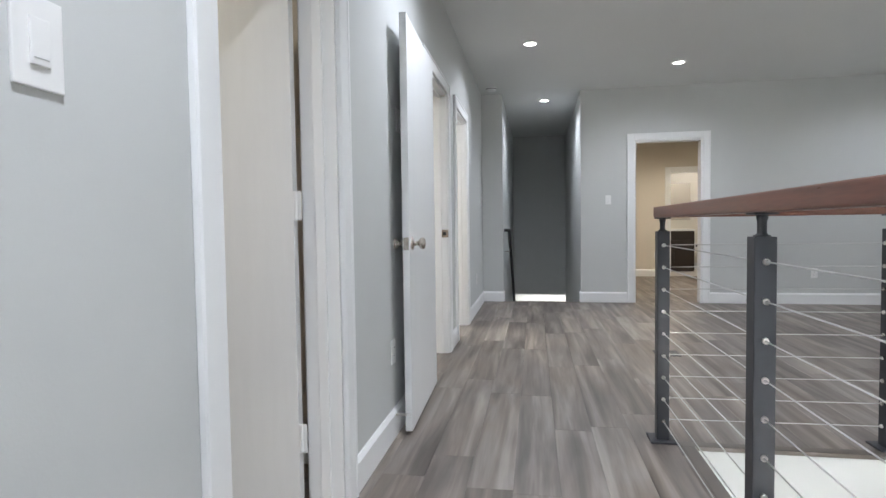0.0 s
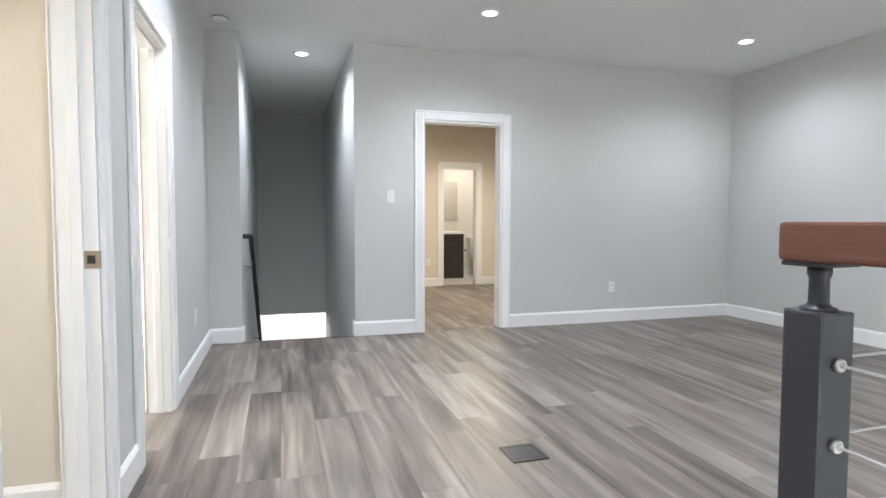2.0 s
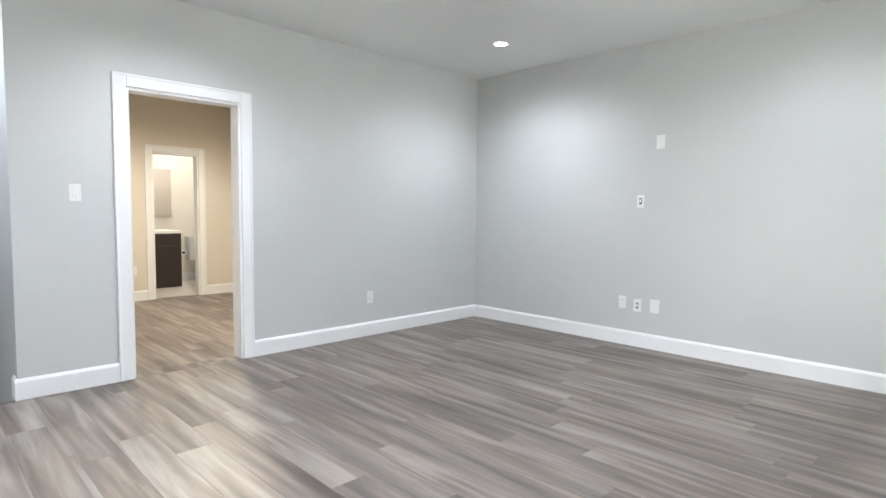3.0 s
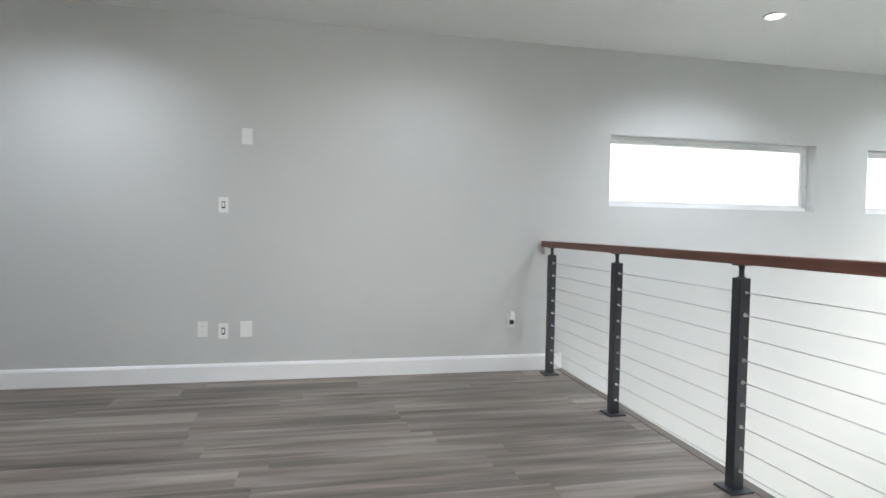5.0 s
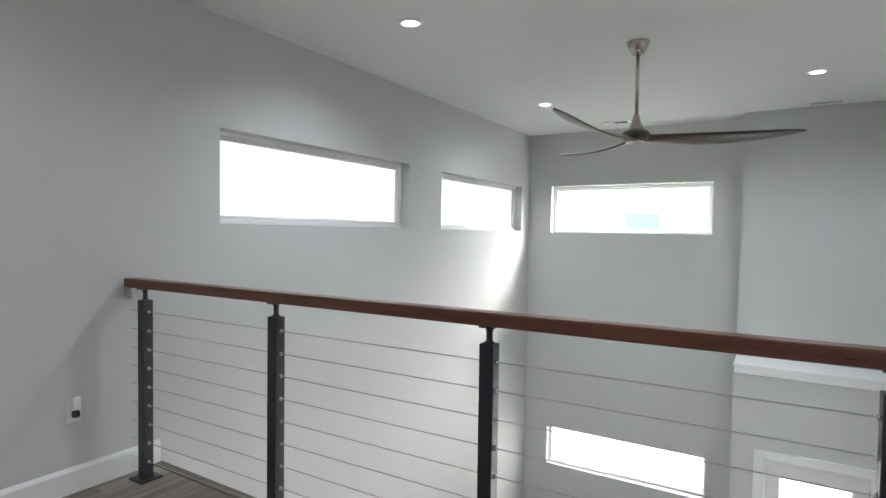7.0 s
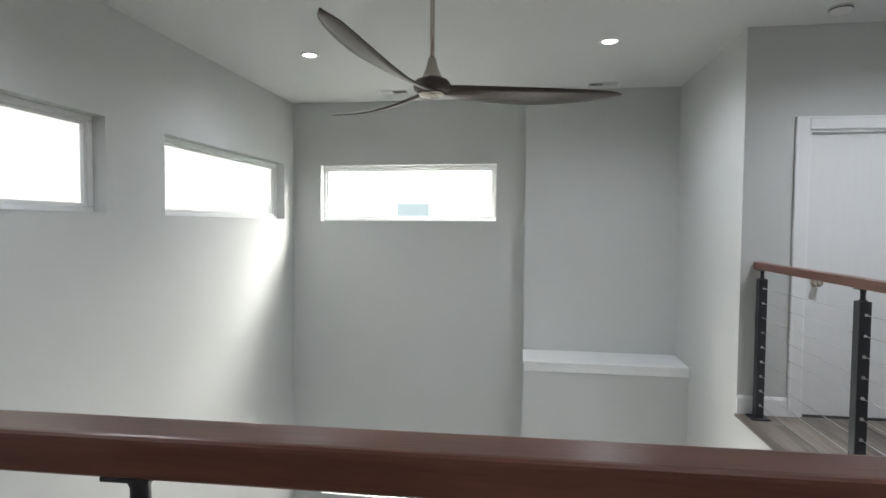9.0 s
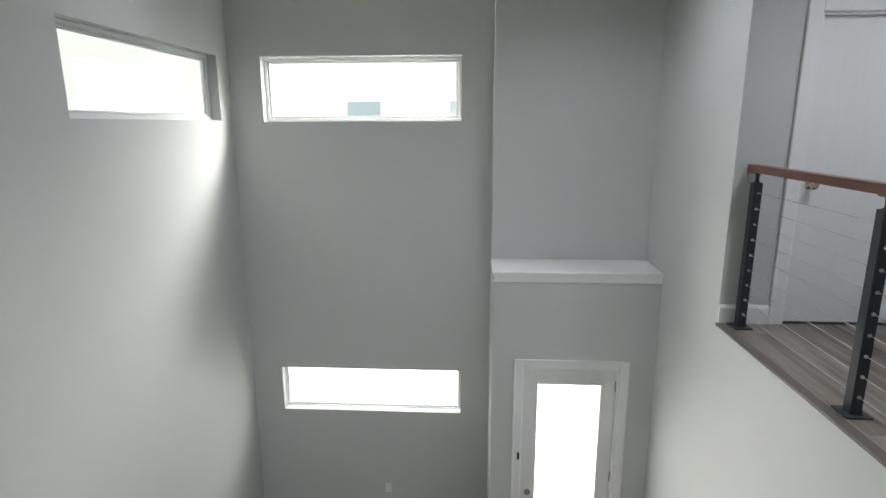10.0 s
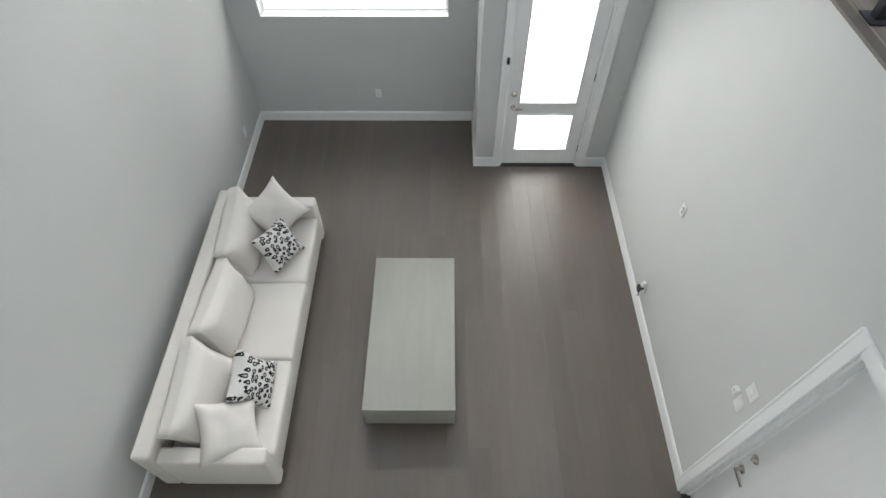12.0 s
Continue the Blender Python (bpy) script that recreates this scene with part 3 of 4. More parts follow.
window("window_1", (EAST, 3.283, 1.392), -90, 2.088, 0.613)
window("window_2", (EAST, 0.61, 1.384), -90, 2.075, 0.608)
window("window_3", (5.404, SOUTH, 1.371), 180, 2.009, 0.631)
window("window_4", (5.404, SOUTH, -1.833), 180, 2.009, 0.511, 0.16, 0.012, FROST)
window_light("window_1_sky", (EAST + 0.75, 2.23, 2.35), (EAST - 1.2, 2.23, 0.6), 2.0, 0.5, SKY_PORTAL * 0.1)
window_light("window_2_sky", (EAST + 0.75, -0.41, 2.35), (EAST - 1.2, -0.41, 0.6), 2.0, 0.5, SKY_PORTAL * 0.15)
window_light("window_3_sky", (4.3, SOUTH - 0.9, 2.4), (4.8, SOUTH + 1.5, 0.6), 2.0, 0.6, SKY_PORTAL * 5.2)
window_light("window_4_sky", (4.385, SOUTH - 0.45, -1.52), (4.385, SOUTH + 1.0, -1.75), 2.3, 0.8, SKY_PORTAL * 0.8)
window_light("entry_sky", (2.335, -1.5, -1.95), (2.335, 0.5, -2.2), 0.95, 2.5, SKY_PORTAL * 1.85)

# added area lamps outside the unseen openings, standing in for side room daylight
window_light("side_room_day_fill", (-3.25, 6.75, 1.55), (0, 6.4, 0.6), 1.5, 1.2, SKY_PORTAL * 1.5)
window_light("side_room_day_fill", (-3.25, 4.45, 1.55), (0, 4.7, 0.6), 1.3, 1.2, SKY_PORTAL * 0.25)

# ---- outside ----
tagged(mesh_object("ground", boxes((-60, 70, -80, 60, LOW - 0.75, LOW - 0.35)), GRASS), "flat lawn and gravel outside the house", "ground", kind="structure")


def neighbour(name, at, rz, w, h, wins):
    """A house front of lap siding seen through the high windows: local x along the front, +y towards us is negative."""
    root = empty(name, at, "pale lap-sided neighbouring house with small blue-grey windows", "house", rz=rz)
    part("wall", boxes((0, w, 0.04, 6, 0, h)), SIDING, root)
    rows = int(h / 0.2)
    for i in range(rows):
        bm = bmesh.new()
        vs = [bm.verts.new(c) for c in ((0, 0.028, i * 0.2), (w, 0.028, i * 0.2), (w, 0.034, i * 0.2 + 0.2), (0, 0.034, i * 0.2 + 0.2), (0, 0.039, i * 0.2), (w, 0.039, i * 0.2))]
        bm.faces.new(vs[0:4]); bm.faces.new((vs[0], vs[4], vs[5], vs[1]))
        part("siding_board", bm, SIDING, root)
    part("roof", boxes((-0.4, w + 0.4, -0.4, 6.4, h, h + 0.25), bevel=0.05), SIDING, root)
    for x0, x1, z0, z1 in wins:
        wi = part("window", boxes((x0 - 0.08, x1 + 0.08, -0.03, 0.0, z0 - 0.08, z1 + 0.08)), WHITE, root)
        part("pane", boxes((x0, x1, -0.04, -0.0301, z0, z1)), SIDINGWIN, wi, "blue-grey glass")
    return root


neighbour("neighbour_house", (16.0, -16.0, LOW - 0.35), 180, 22, 7.6, ((8.2, 9.4, 5.0, 5.7), (11.84, 13.0, 5.0, 5.7)))
neighbour("neighbour_house", (11.5, 5.0, LOW - 0.35), -90, 18, 7.6, ())


# ---- ceiling fixtures ----
def downlight(x, y, colour=(0.935, 0.985, 1.12), power=1.0):
    root = empty("recessed_downlight", (x, y, CEILING), "round white recessed LED downlight, switched on", "ceiling light", "recessed downlights")
    part("trim_ring", lathe(((0.076, 0.0), (0.076, -0.004), (0.070, -0.009), (0.056, -0.010), (0.053, -0.003), (0.053, 0.0)), seg=32), WHITE, root, "white trim ring", True)
    part("lens", lathe(((0.0525, -0.002), (0.0525, -0.005), (0.03, -0.0065))), LED, root, "glowing lens")
    lamp = spot("downlight_beam", x, y, CEILING - 0.025, LAMP_POWER * power, colour)
    return root


for x, y in ((0.85, 6.42), (2.40, 7.36), (4.87, 7.34), (1.02, 8.88), (4.765, 2.58), (4.84, 0.02), (2.475, 0.07), (4.80, 4.95), (2.40, 4.95), (0.855, 3.9), (0.855, 1.35)):
    downlight(x, y, power={8.88: 0.75, 2.58: 1.25, 0.07: 1.4, 7.34: 0.72, 4.95: 0.4, 1.35: 1.65, 3.9: 1.2}.get(y, 0.95))
WARM, SOFTWARM = (1.0, 0.885, 0.73), (1.0, 0.92, 0.8)
# added fill spots without fixtures, brightening the rooms beyond the doorways
for x, y, z, p in ((-1.3, 2.0, 2.66, 46), (-1.3, 4.6, 2.66, 38), (-1.3, 7.4, 2.66, 45), (3.4, 10.0, 2.66, 105), (4.2, 12.85, 2.66, 30)):
    spot("room_fill", x, y, z, p, (1, 0.93, 0.84) if y > 12 else SOFTWARM if x < 0 else WARM, 165, 0.6, 0.12)
# added fill from an unseen spot, whitening the foot of the stairs
spot("landing_fill", 1.2, 12.8, -0.36, 28, (1, 0.98, 0.95), 178, 0.2, 0.1)


def disc_detector(name, x, y, label):
    root = empty(name, (x, y, CEILING), label, "smoke detector")
    part("body", lathe(((0.065, 0), (0.065, -0.012), (0.06, -0.026), (0.045, -0.036), (0.02, -0.038)), seg=28), PLASTIC, root, "", True)
    part("grille_ring", lathe(((0.0665, -0.012), (0.0665, -0.016), (0.064, -0.018)), seg=28), DARK, root, "dark vent slot")


disc_detector("smoke_detector", 0.36, 8.05, "white round smoke detector by the stair opening")
disc_detector("smoke_detector", 1.14, 0.54, "white round smoke detector over the walkway")


def register(x, y):
    root = empty("ceiling_vent", (x, y, CEILING), "white rectangular ceiling air register with slats", "air vent", "ceiling air registers")
    w, d = 0.16, 0.085
    part("frame", solid((-w, w), (-d, d), (-0.008, 0.0), [((-w + 0.02, w - 0.02), (-d + 0.02, d - 0.02), (-1, 1))]), WHITE, root)
    part("backing", boxes((-w + 0.02, w - 0.02, -d + 0.02, d - 0.02, -0.002, -0.0005)), DARK, root, "dark duct opening")
    for i in range(11):
        sx = -w + 0.034 + i * 0.0252
        bm = boxes((-0.009, 0.009, -d + 0.02, d - 0.02, -0.0008, 0.0008))
        bmesh.ops.transform(bm, matrix=Matrix.Translation((sx, 0, -0.007)) @ Matrix.Rotation(radians(-40 if i < 6 else 40), 4, "Y"), verts=bm.verts)
        part("slat", bm, WHITE, root)


register(4.445, -1.29)
register(2.34, -1.22)


def ceiling_fan(x, y, angle):
    root = empty("ceiling_fan", (x, y, CEILING), "three-blade ceiling fan with dark walnut blades and nickel rod", "ceiling fan")
    part("canopy", lathe(((0.078, 0), (0.076, -0.012), (0.058, -0.055), (0.043, -0.082), (0.030, -0.09), (0.012, -0.092)), seg=28), NICKEL, root, "satin nickel canopy", True)
    part("down_rod", rods(((0, 0, -0.09), (0, 0, -0.55), 0.0125)), NICKEL, root, "satin nickel rod", True)
    part("coupling", lathe(((0.014, -0.50), (0.022, -0.52), (0.03, -0.56), (0.05, -0.60), (0.055, -0.615)), seg=24), NICKEL, root, "", True)
    part("motor_hub", lathe(((0.05, -0.612), (0.085, -0.625), (0.10, -0.645), (0.095, -0.675), (0.07, -0.69)), seg=28), BLADE, root, "dark wood hub", True)
    part("hub_cap", lathe(((0.072, -0.689), (0.068, -0.705), (0.05, -0.712), (0.03, -0.71), (0.028, -0.706)), seg=28), NICKEL, root, "satin nickel hub cap", True)
    for k in range(3):
        bm = bmesh.new()
        rows, n = [], 26
        for i in range(n + 1):
            s = i / n
            r = 0.05 + 1.02 * s
            chord = 0.062 + 0.20 * math.sin(math.pi * min(1, (s * 0.92 + 0.08))) ** 0.8 * (0.55 + 0.45 * s) * 0.75
            if s > 0.9:
                chord *= math.sqrt(max(0.02, 1 - ((s - 0.9) / 0.1) ** 2))
            pitch = radians(16 * s - 26)
            sweep = 0.10 * s * s
            lift = 0.03 * s * s - 0.02 * math.sin(math.pi * s)
            ring = []
            for u, tt in ((-0.5, 0), (-0.25, 0.009), (0.0, 0.012), (0.25, 0.009), (0.5, 0), (0.25, -0.009), (0.0, -0.012), (-0.25, -0.009)):
                cx = u * chord
                ring.append(bm.verts.new((r, cx * math.cos(pitch) - tt * math.sin(pitch) + sweep, -0.675 + lift + cx * math.sin(pitch) + tt * math.cos(pitch) * (1 - 0.5 * s))))
            rows.append(ring)
        for a, b in zip(rows, rows[1:]):
            for i in range(8):
                bm.faces.new((a[i], a[(i + 1) % 8], b[(i + 1) % 8], b[i]))
        bm.faces.new(rows[0][::-1]); bm.faces.new(rows[-1])
        bmesh.ops.transform(bm, matrix=Matrix.Rotation(radians(angle + 120 * k), 4, "Z"), verts=bm.verts)
        part("blade", bm, BLADE, root, "dark walnut twisted blade", True)
    return root


ceiling_fan(3.579, 1.49, 193)


# ---- cable railing ----
RAIL_Y, RAIL_X = 3.755, 1.46
SKEW = Matrix.Rotation(radians(1.4), 4, "Z")  # the loft run stands a little off square
rl = empty("cable_railing", (RAIL_X, RAIL_Y, 0), "charcoal steel post and cable railing with red-brown wood handrail", "railing")
CABLES = [0.098 + i * 0.1015 for i in range(9)]


def handrail(a, b):
    bm = bmesh.new()
    box(bm, a[0], b[0], a[1], b[1], 1.036, 1.086, 0.008, 3)
    return bm


north_rail = part("handrail", handrail((0.034, -0.034), (EAST - RAIL_X - 0.004, 0.034)), REDWOOD, rl, "red-brown hardwood handrail")
north_rail.matrix_basis = SKEW
west_rail = part("handrail", handrail((-0.034, 0.24 - RAIL_Y + 0.004), (0.0335, 0.034)), REDWOOD_SIDE, rl, "red-brown hardwood handrail")


def post(dx, dy, along_x, along_y):
    h = 0.027
    p = part("post", boxes((dx - h, dx + h, dy - h, dy + h, 0.008, 0.974), bevel=0.003), STEEL, rl)
    part("base_plate", boxes((dx - 0.06, dx + 0.06, dy - 0.06, dy + 0.06, 0.0, 0.01), bevel=0.003), STEEL, p)
    part("neck", lathe(((0.021, 0.973), (0.021, 0.977), (0.014, 0.98), (0.0118, 0.984), (0.0115, 1.014), (0.014, 1.02), (0.014, 1.03)), (dx, dy, 0), seg=16), STEEL, p, "", True)
    part("saddle", boxes((dx - 0.03, dx + 0.03, dy - 0.03, dy + 0.03, 1.03, 1.0359), bevel=0.002), STEEL, p)
    for on, ax in ((along_x, 0), (along_y, 1)):
        for s in on:
            for z in CABLES:
                v = Vector((s, 0, 0)) if ax == 0 else Vector((0, s, 0))
                c = Vector((dx, dy, z)) + v * h
                part("cable_fitting", lathe(((0.0088, 0), (0.0088, 0.006), (0.007, 0.0078), (0.005, 0.0078), (0.0042, 0.002)), c, v.to_track_quat("Z", "Y").to_matrix().to_4x4(), 10), CHROME, p, "stainless cable fitting", True)
    return p


for x in (5.585, 4.595, 3.54, 2.42):
    post(x - RAIL_X, 0, (1, -1), ()).matrix_basis = SKEW
post(0, 0, (1,), (-1,))
for y in (0.315, 1.46, 2.625):
    post(0, y - RAIL_Y, (), (1, -1))
for z in CABLES:
    part("cable", rods(((0, 0, z), (EAST - RAIL_X - 0.02, 0, z), 0.0021), seg=6), CABLE, rl).matrix_basis = SKEW
    part("cable", rods(((0, 0, z), (0, 0.30 - RAIL_Y, z), 0.0021), seg=6), CABLE, rl)
for cx, cy, d in ((EAST - RAIL_X - 0.004, 0, (-1, 0)), (0, 0.244 - RAIL_Y, (0, 1))):
    bm = bmesh.new()
    if d[0]:
        box(bm, cx - 0.004, cx, -0.03, 0.03, 0.974, 1.034, 0.001, 1); box(bm, cx - 0.05, cx - 0.004, -0.025, 0.025, 1.03, 1.0355, 0.001, 1); box(bm, cx - 0.065, cx - 0.0042, 0.026, 0.030, 0.974, 1.029, 0.001, 1)
    else:
        box(bm, -0.03, 0.03, cy, cy + 0.004, 0.974, 1.034, 0.001, 1); box(bm, -0.025, 0.025, cy + 0.004, cy + 0.05, 1.03, 1.0355, 0.001, 1)
    part("wall_bracket", bm, CHROME, rl, "stainless wall bracket").matrix_basis = SKEW if d[0] else Matrix()

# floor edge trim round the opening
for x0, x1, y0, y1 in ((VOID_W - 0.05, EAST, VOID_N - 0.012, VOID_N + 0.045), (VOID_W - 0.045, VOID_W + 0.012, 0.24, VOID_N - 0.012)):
    tagged(mesh_object("trim", boxes((x0, x1, y0, y1, -0.016, 0.004), bevel=0.003), OAKSHADE), "narrow edge trim along the loft floor", "trim", kind="structure")


# ---- stairs and wall rail ----
STEPS, RUN = 17, 0.262
RISE = -LOW / STEPS
st = empty("staircase", (STAIR_W, NORTH - 0.005, 0), "enclosed straight staircase with grey plank treads and white risers", "stairs", kind="structure")
for i in range(1, STEPS):
    z, y = -RISE * i, RUN * (i - 1)
    part("tread", boxes((0.002, 0.983, y + 0.0, y + RUN + 0.02, z - 0.03, z), bevel=0.006), OAKSHADE, st)
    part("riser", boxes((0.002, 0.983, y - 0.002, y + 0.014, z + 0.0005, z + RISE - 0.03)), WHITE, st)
part("landing_nosing", boxes((0.002, 0.983, -0.03, 0.014, -0.03, 0.004), bevel=0.005), OAKSHADE, st)
hr = empty("stair_handrail", (STAIR_W, 8.50, 0.94), "black metal handrail on brackets along the stair wall", "handrail")
slope = RISE / RUN
bm = bmesh.new()
for a, b in (((0.012, -0.06, 0.0), (0.075, -0.06, 0.0)), ((0.075, -0.06, 0.0), (0.075, 0.03, 0.0)), ((0.075, 0.03, 0.0), (0.075, 3.4, -3.37 * slope))):
    rod(bm, a, b, 0.021, seg=12)
part("rail", bm, DARK, hr)
for yy in (0.35, 1.7, 3.0):
    zz = -(yy - 0.03) * slope
    part("bracket", rods(((0.0, yy, zz - 0.07), (0.06, yy, zz - 0.07), 0.007), ((0.06, yy, zz - 0.07), (0.075, yy, zz - 0.015), 0.007)), NICKEL, hr, "nickel bracket")


# ---- wall plates ----
def plate(name, label, category, at, facing, kind, w=0.07, h=0.115):
    """A cover plate; facing is the outward direction from the wall."""
    ang = {(1, 0): 90, (-1, 0): -90, (0, 1): 180, (0, -1): 0}[facing]
    root = empty(name, at, label, category, rz=ang)
    part("cover_plate", boxes((-w / 2, w / 2, -0.006, 0, -h / 2, h / 2), bevel=0.002), PLASTIC, root)
    if kind == "switch":
        part("rocker", boxes((-0.016, 0.016, -0.010, -0.0055, -0.033, 0.033), bevel=0.002), PLASTIC, root, "white rocker")
        part("rocker_gap", boxes((-0.012, 0.012, -0.0106, -0.0099, -0.024, -0.0225)), CABLE, root, "thin grey slot")
    elif kind == "outlet":
        for s in (-1, 1):
            f = part("socket_face", boxes((-0.016, 0.016, -0.008, -0.0055, 0.0195 * s - 0.014, 0.0195 * s + 0.014), bevel=0.002), PLASTIC, root)
            for sx in (-0.006, 0.006):
                part("slot", boxes((sx - 0.001, sx + 0.001, -0.0084, -0.0079, 0.0195 * s - 0.004, 0.0195 * s + 0.006)), DARK, f)
    elif kind == "data":
        part("jack", boxes((-0.012, 0.012, -0.009, -0.0055, -0.026, 0.026), bevel=0.001), DARK, root, "dark open jack")
        part("connector", boxes((-0.008, 0.008, -0.011, -0.0088, -0.014, 0.018), bevel=0.001), PLASTIC, root)
    elif kind == "plug":
        part("socket_face", boxes((-0.016, 0.016, -0.008, -0.0055, -0.033, 0.033), bevel=0.002), PLASTIC, root)
        part("plug", boxes((-0.016, 0.016, -0.04, -0.0079, -0.028, 0.006), bevel=0.008), DARK, root, "black plug")
        if w > 0.07:
            part("adapter", boxes((-0.03, 0.03, -0.065, -0.0405, -0.05, 0.012), bevel=0.008), DARK, root, "bulky black power adapter")
            part("cord", rods(((0.0, -0.05, -0.05), (0.02, -0.035, -0.11), 0.004), ((0.02, -0.035, -0.11), (-0.015, -0.03, -0.16), 0.004), seg=8), DARK, root, "short black cord")
        part("night_light", boxes((-0.018, 0.018, -0.04, -0.0079, 0.012, 0.075), bevel=0.006), PLASTIC, root)
    return root


plate("light_switch", "white rocker light switch beside the open door", "light switch", (WEST, 1.755, 1.275), (1, 0), "switch", 0.082, 0.128)
plate("light_switch", "white rocker light switch by the bedroom door", "light switch", (1.805, NORTH, 1.31), (0, -1), "switch")
plate("light_switch", "white rocker light switch near the stair opening", "light switch", (WEST, 8.20, 1.32), (1, 0), "switch")
plate("light_switch", "white rocker light switch behind the folded door", "light switch", (WEST, 3.84, 1.545), (1, 0), "switch", 0.115)
plate("wall_outlet", "white duplex outlet low on the walkway wall", "outlet", (WEST, 7.55, 0.38), (1, 0), "outlet")
plate("wall_outlet", "white duplex outlet behind the folded door", "outlet", (WEST, 3.65, 0.41), (1, 0), "outlet")
plate("wall_outlet", "white duplex outlet low on the loft wall", "outlet", (4.21, NORTH, 0.375), (0, -1), "outlet")
plate("blank_plate", "white blank cover plate high on the wall", "cover plate", (EAST, 6.237, 1.836), (-1, 0), "blank", 0.075, 0.12)
plate("data_plate", "white plate with a dark media jack", "wall plate", (EAST, 6.402, 1.321), (-1, 0), "data")
plate("blank_plate", "white blank cover plate low on the wall", "cover plate", (EAST, 6.239, 0.389), (-1, 0), "blank", 0.085, 0.12)
plate("data_plate", "white plate with a dark media jack low on the wall", "wall plate", (EAST, 6.401, 0.378), (-1, 0), "data")
plate("wall_outlet", "white duplex outlet beside the media plates", "outlet", (EAST, 6.547, 0.394), (-1, 0), "outlet")
plate("wall_outlet", "white outlet with a black plug near the railing", "outlet", (EAST, 4.144, 0.42), (-1, 0), "plug")
plate("wall_outlet", "white duplex outlet under the low window", "outlet", (4.232, SOUTH, -2.815), (0, 1), "outlet")
plate("wall_outlet", "white duplex outlet behind the sofa end", "outlet", (EAST, -1.09, -2.89), (-1, 0), "outlet")
plate("wall_outlet", "white outlet with a black plug at the baseboard", "outlet", (VOID_W, 1.01, -2.91), (1, 0), "plug", 0.072)
plate("thermostat_plate", "white wall plate with a small dark jack", "wall plate", (VOID_W, 0.985, -1.86), (1, 0), "data")
plate("light_switch", "white rocker light switch beside the ground floor door", "light switch", (VOID_W, 2.49, -1.97), (1, 0), "switch")
plate("light_switch", "white rocker light switch above another switch", "light switch", (VOID_W, 2.50, -1.785), (1, 0), "switch", 0.09)
kp = empty("keypad_sensor", (VOID_W, 2.42, -1.93), "small white wall sensor with a rounded body beside the switches", "sensor", rz=90)
part("body", boxes((-0.022, 0.022, -0.028, 0.0, -0.03, 0.03), bevel=0.008, seg=3), PLASTIC, kp, "", True)
part("button", lathe(((0.010, 0), (0.010, 0.003), (0.006, 0.004)), (0, -0.028, 0.004), Matrix.Rotation(radians(90), 4, "X"), 16), CABLE, kp, "grey button", True)
plate("wall_outlet", "white duplex outlet low in the bedroom", "outlet", (3.13, 12.0, 0.4), (0, -1), "outlet")

fv = empty("floor_register", (1.88, 5.54, 0.0), "black metal floor register set in the planks", "floor vent")
part("frame", solid((-0.088, 0.088), (-0.088, 0.088), (0.0, 0.006), [((-0.07, 0.07), (-0.07, 0.07), (-1, 1))]), DARK, fv)
part("lid", boxes((-0.07, 0.07, -0.07, 0.07, -0.006, 0.0045), bevel=0.002), DARK, fv)
for sx in (-0.045, 0.045):
    part("screw", rods(((sx, -0.05, 0.004), (sx, -0.05, 0.007), 0.009)), STEEL, fv)


# ---- sofa ----
def cushion(bm, cx, cy, cz, w, d, h, m=None, puff=1.0, pinch=0.07, n=10):
    """A soft cushion: a rounded box that swells in the middle and pinches at its corners."""
    made = bmesh.ops.create_cube(bm, size=2)
    verts = made["verts"]
    bmesh.ops.subdivide_edges(bm, edges=list({e for v in verts for e in v.link_edges}), cuts=n, use_grid_fill=True)
    mine = [v for v in bm.verts if v.tag is False]
    for v in mine:
        x, y, z = v.co
        k = puff
        edge = (1 - abs(x) ** 4) * (1 - abs(y) ** 4)
        zz = z * ((1 - 0.62 * k) + 0.62 * k * max(0, edge) ** 0.5)
        xx = x * (1 - pinch * k * (1 - y * y) * abs(x) ** 2)
        yy = y * (1 - pinch * k * (1 - x * x) * abs(y) ** 2)
        wob = noise.noise(Vector((xx * 2.1 + cx * 7, yy * 2.1 + cy * 5, zz * 2 + cz))) * 0.03 * k
        co = Vector((xx * w / 2, yy * d / 2, zz * h / 2 * (1 + wob * 4) + wob * h * 0.6))
        v.co = (Matrix.Translation((cx, cy, cz)) @ (m or Matrix())) @ co
        v.tag = True
    return bm


SX0, SX1, SY0, SY1 = 4.69, 5.60, 0.15, 2.69
sofa = empty("sofa", (SX0, SY0, LOW), "off-white linen three-seat sofa against the wall", "sofa")
L, D = SY1 - SY0, SX1 - SX0
part("base", boxes((0.02, D - 0.02, 0.02, L - 0.02, 0.05, 0.26), bevel=0.02, seg=3), FABRIC, sofa, "", True)
part("backrest", boxes((D - 0.14, D, 0.0, L, 0.05, 0.70), bevel=0.035, seg=4), FABRIC, sofa, "", True)
for a, b in ((0.0, 0.12), (L - 0.12, L)):
    part("arm", boxes((0.0, D - 0.141, a, b, 0.05, 0.60), bevel=0.03, seg=4), FABRIC, sofa, "", True)
for lx in (0.08, D - 0.1):
    for ly in (0.08, L - 0.08):
        part("leg", rods(((lx, ly, 0.0), (lx, ly, 0.055), 0.02, 0.025)), ESPRESSO, sofa, "dark short leg")
seat_w = (L - 0.24) / 3
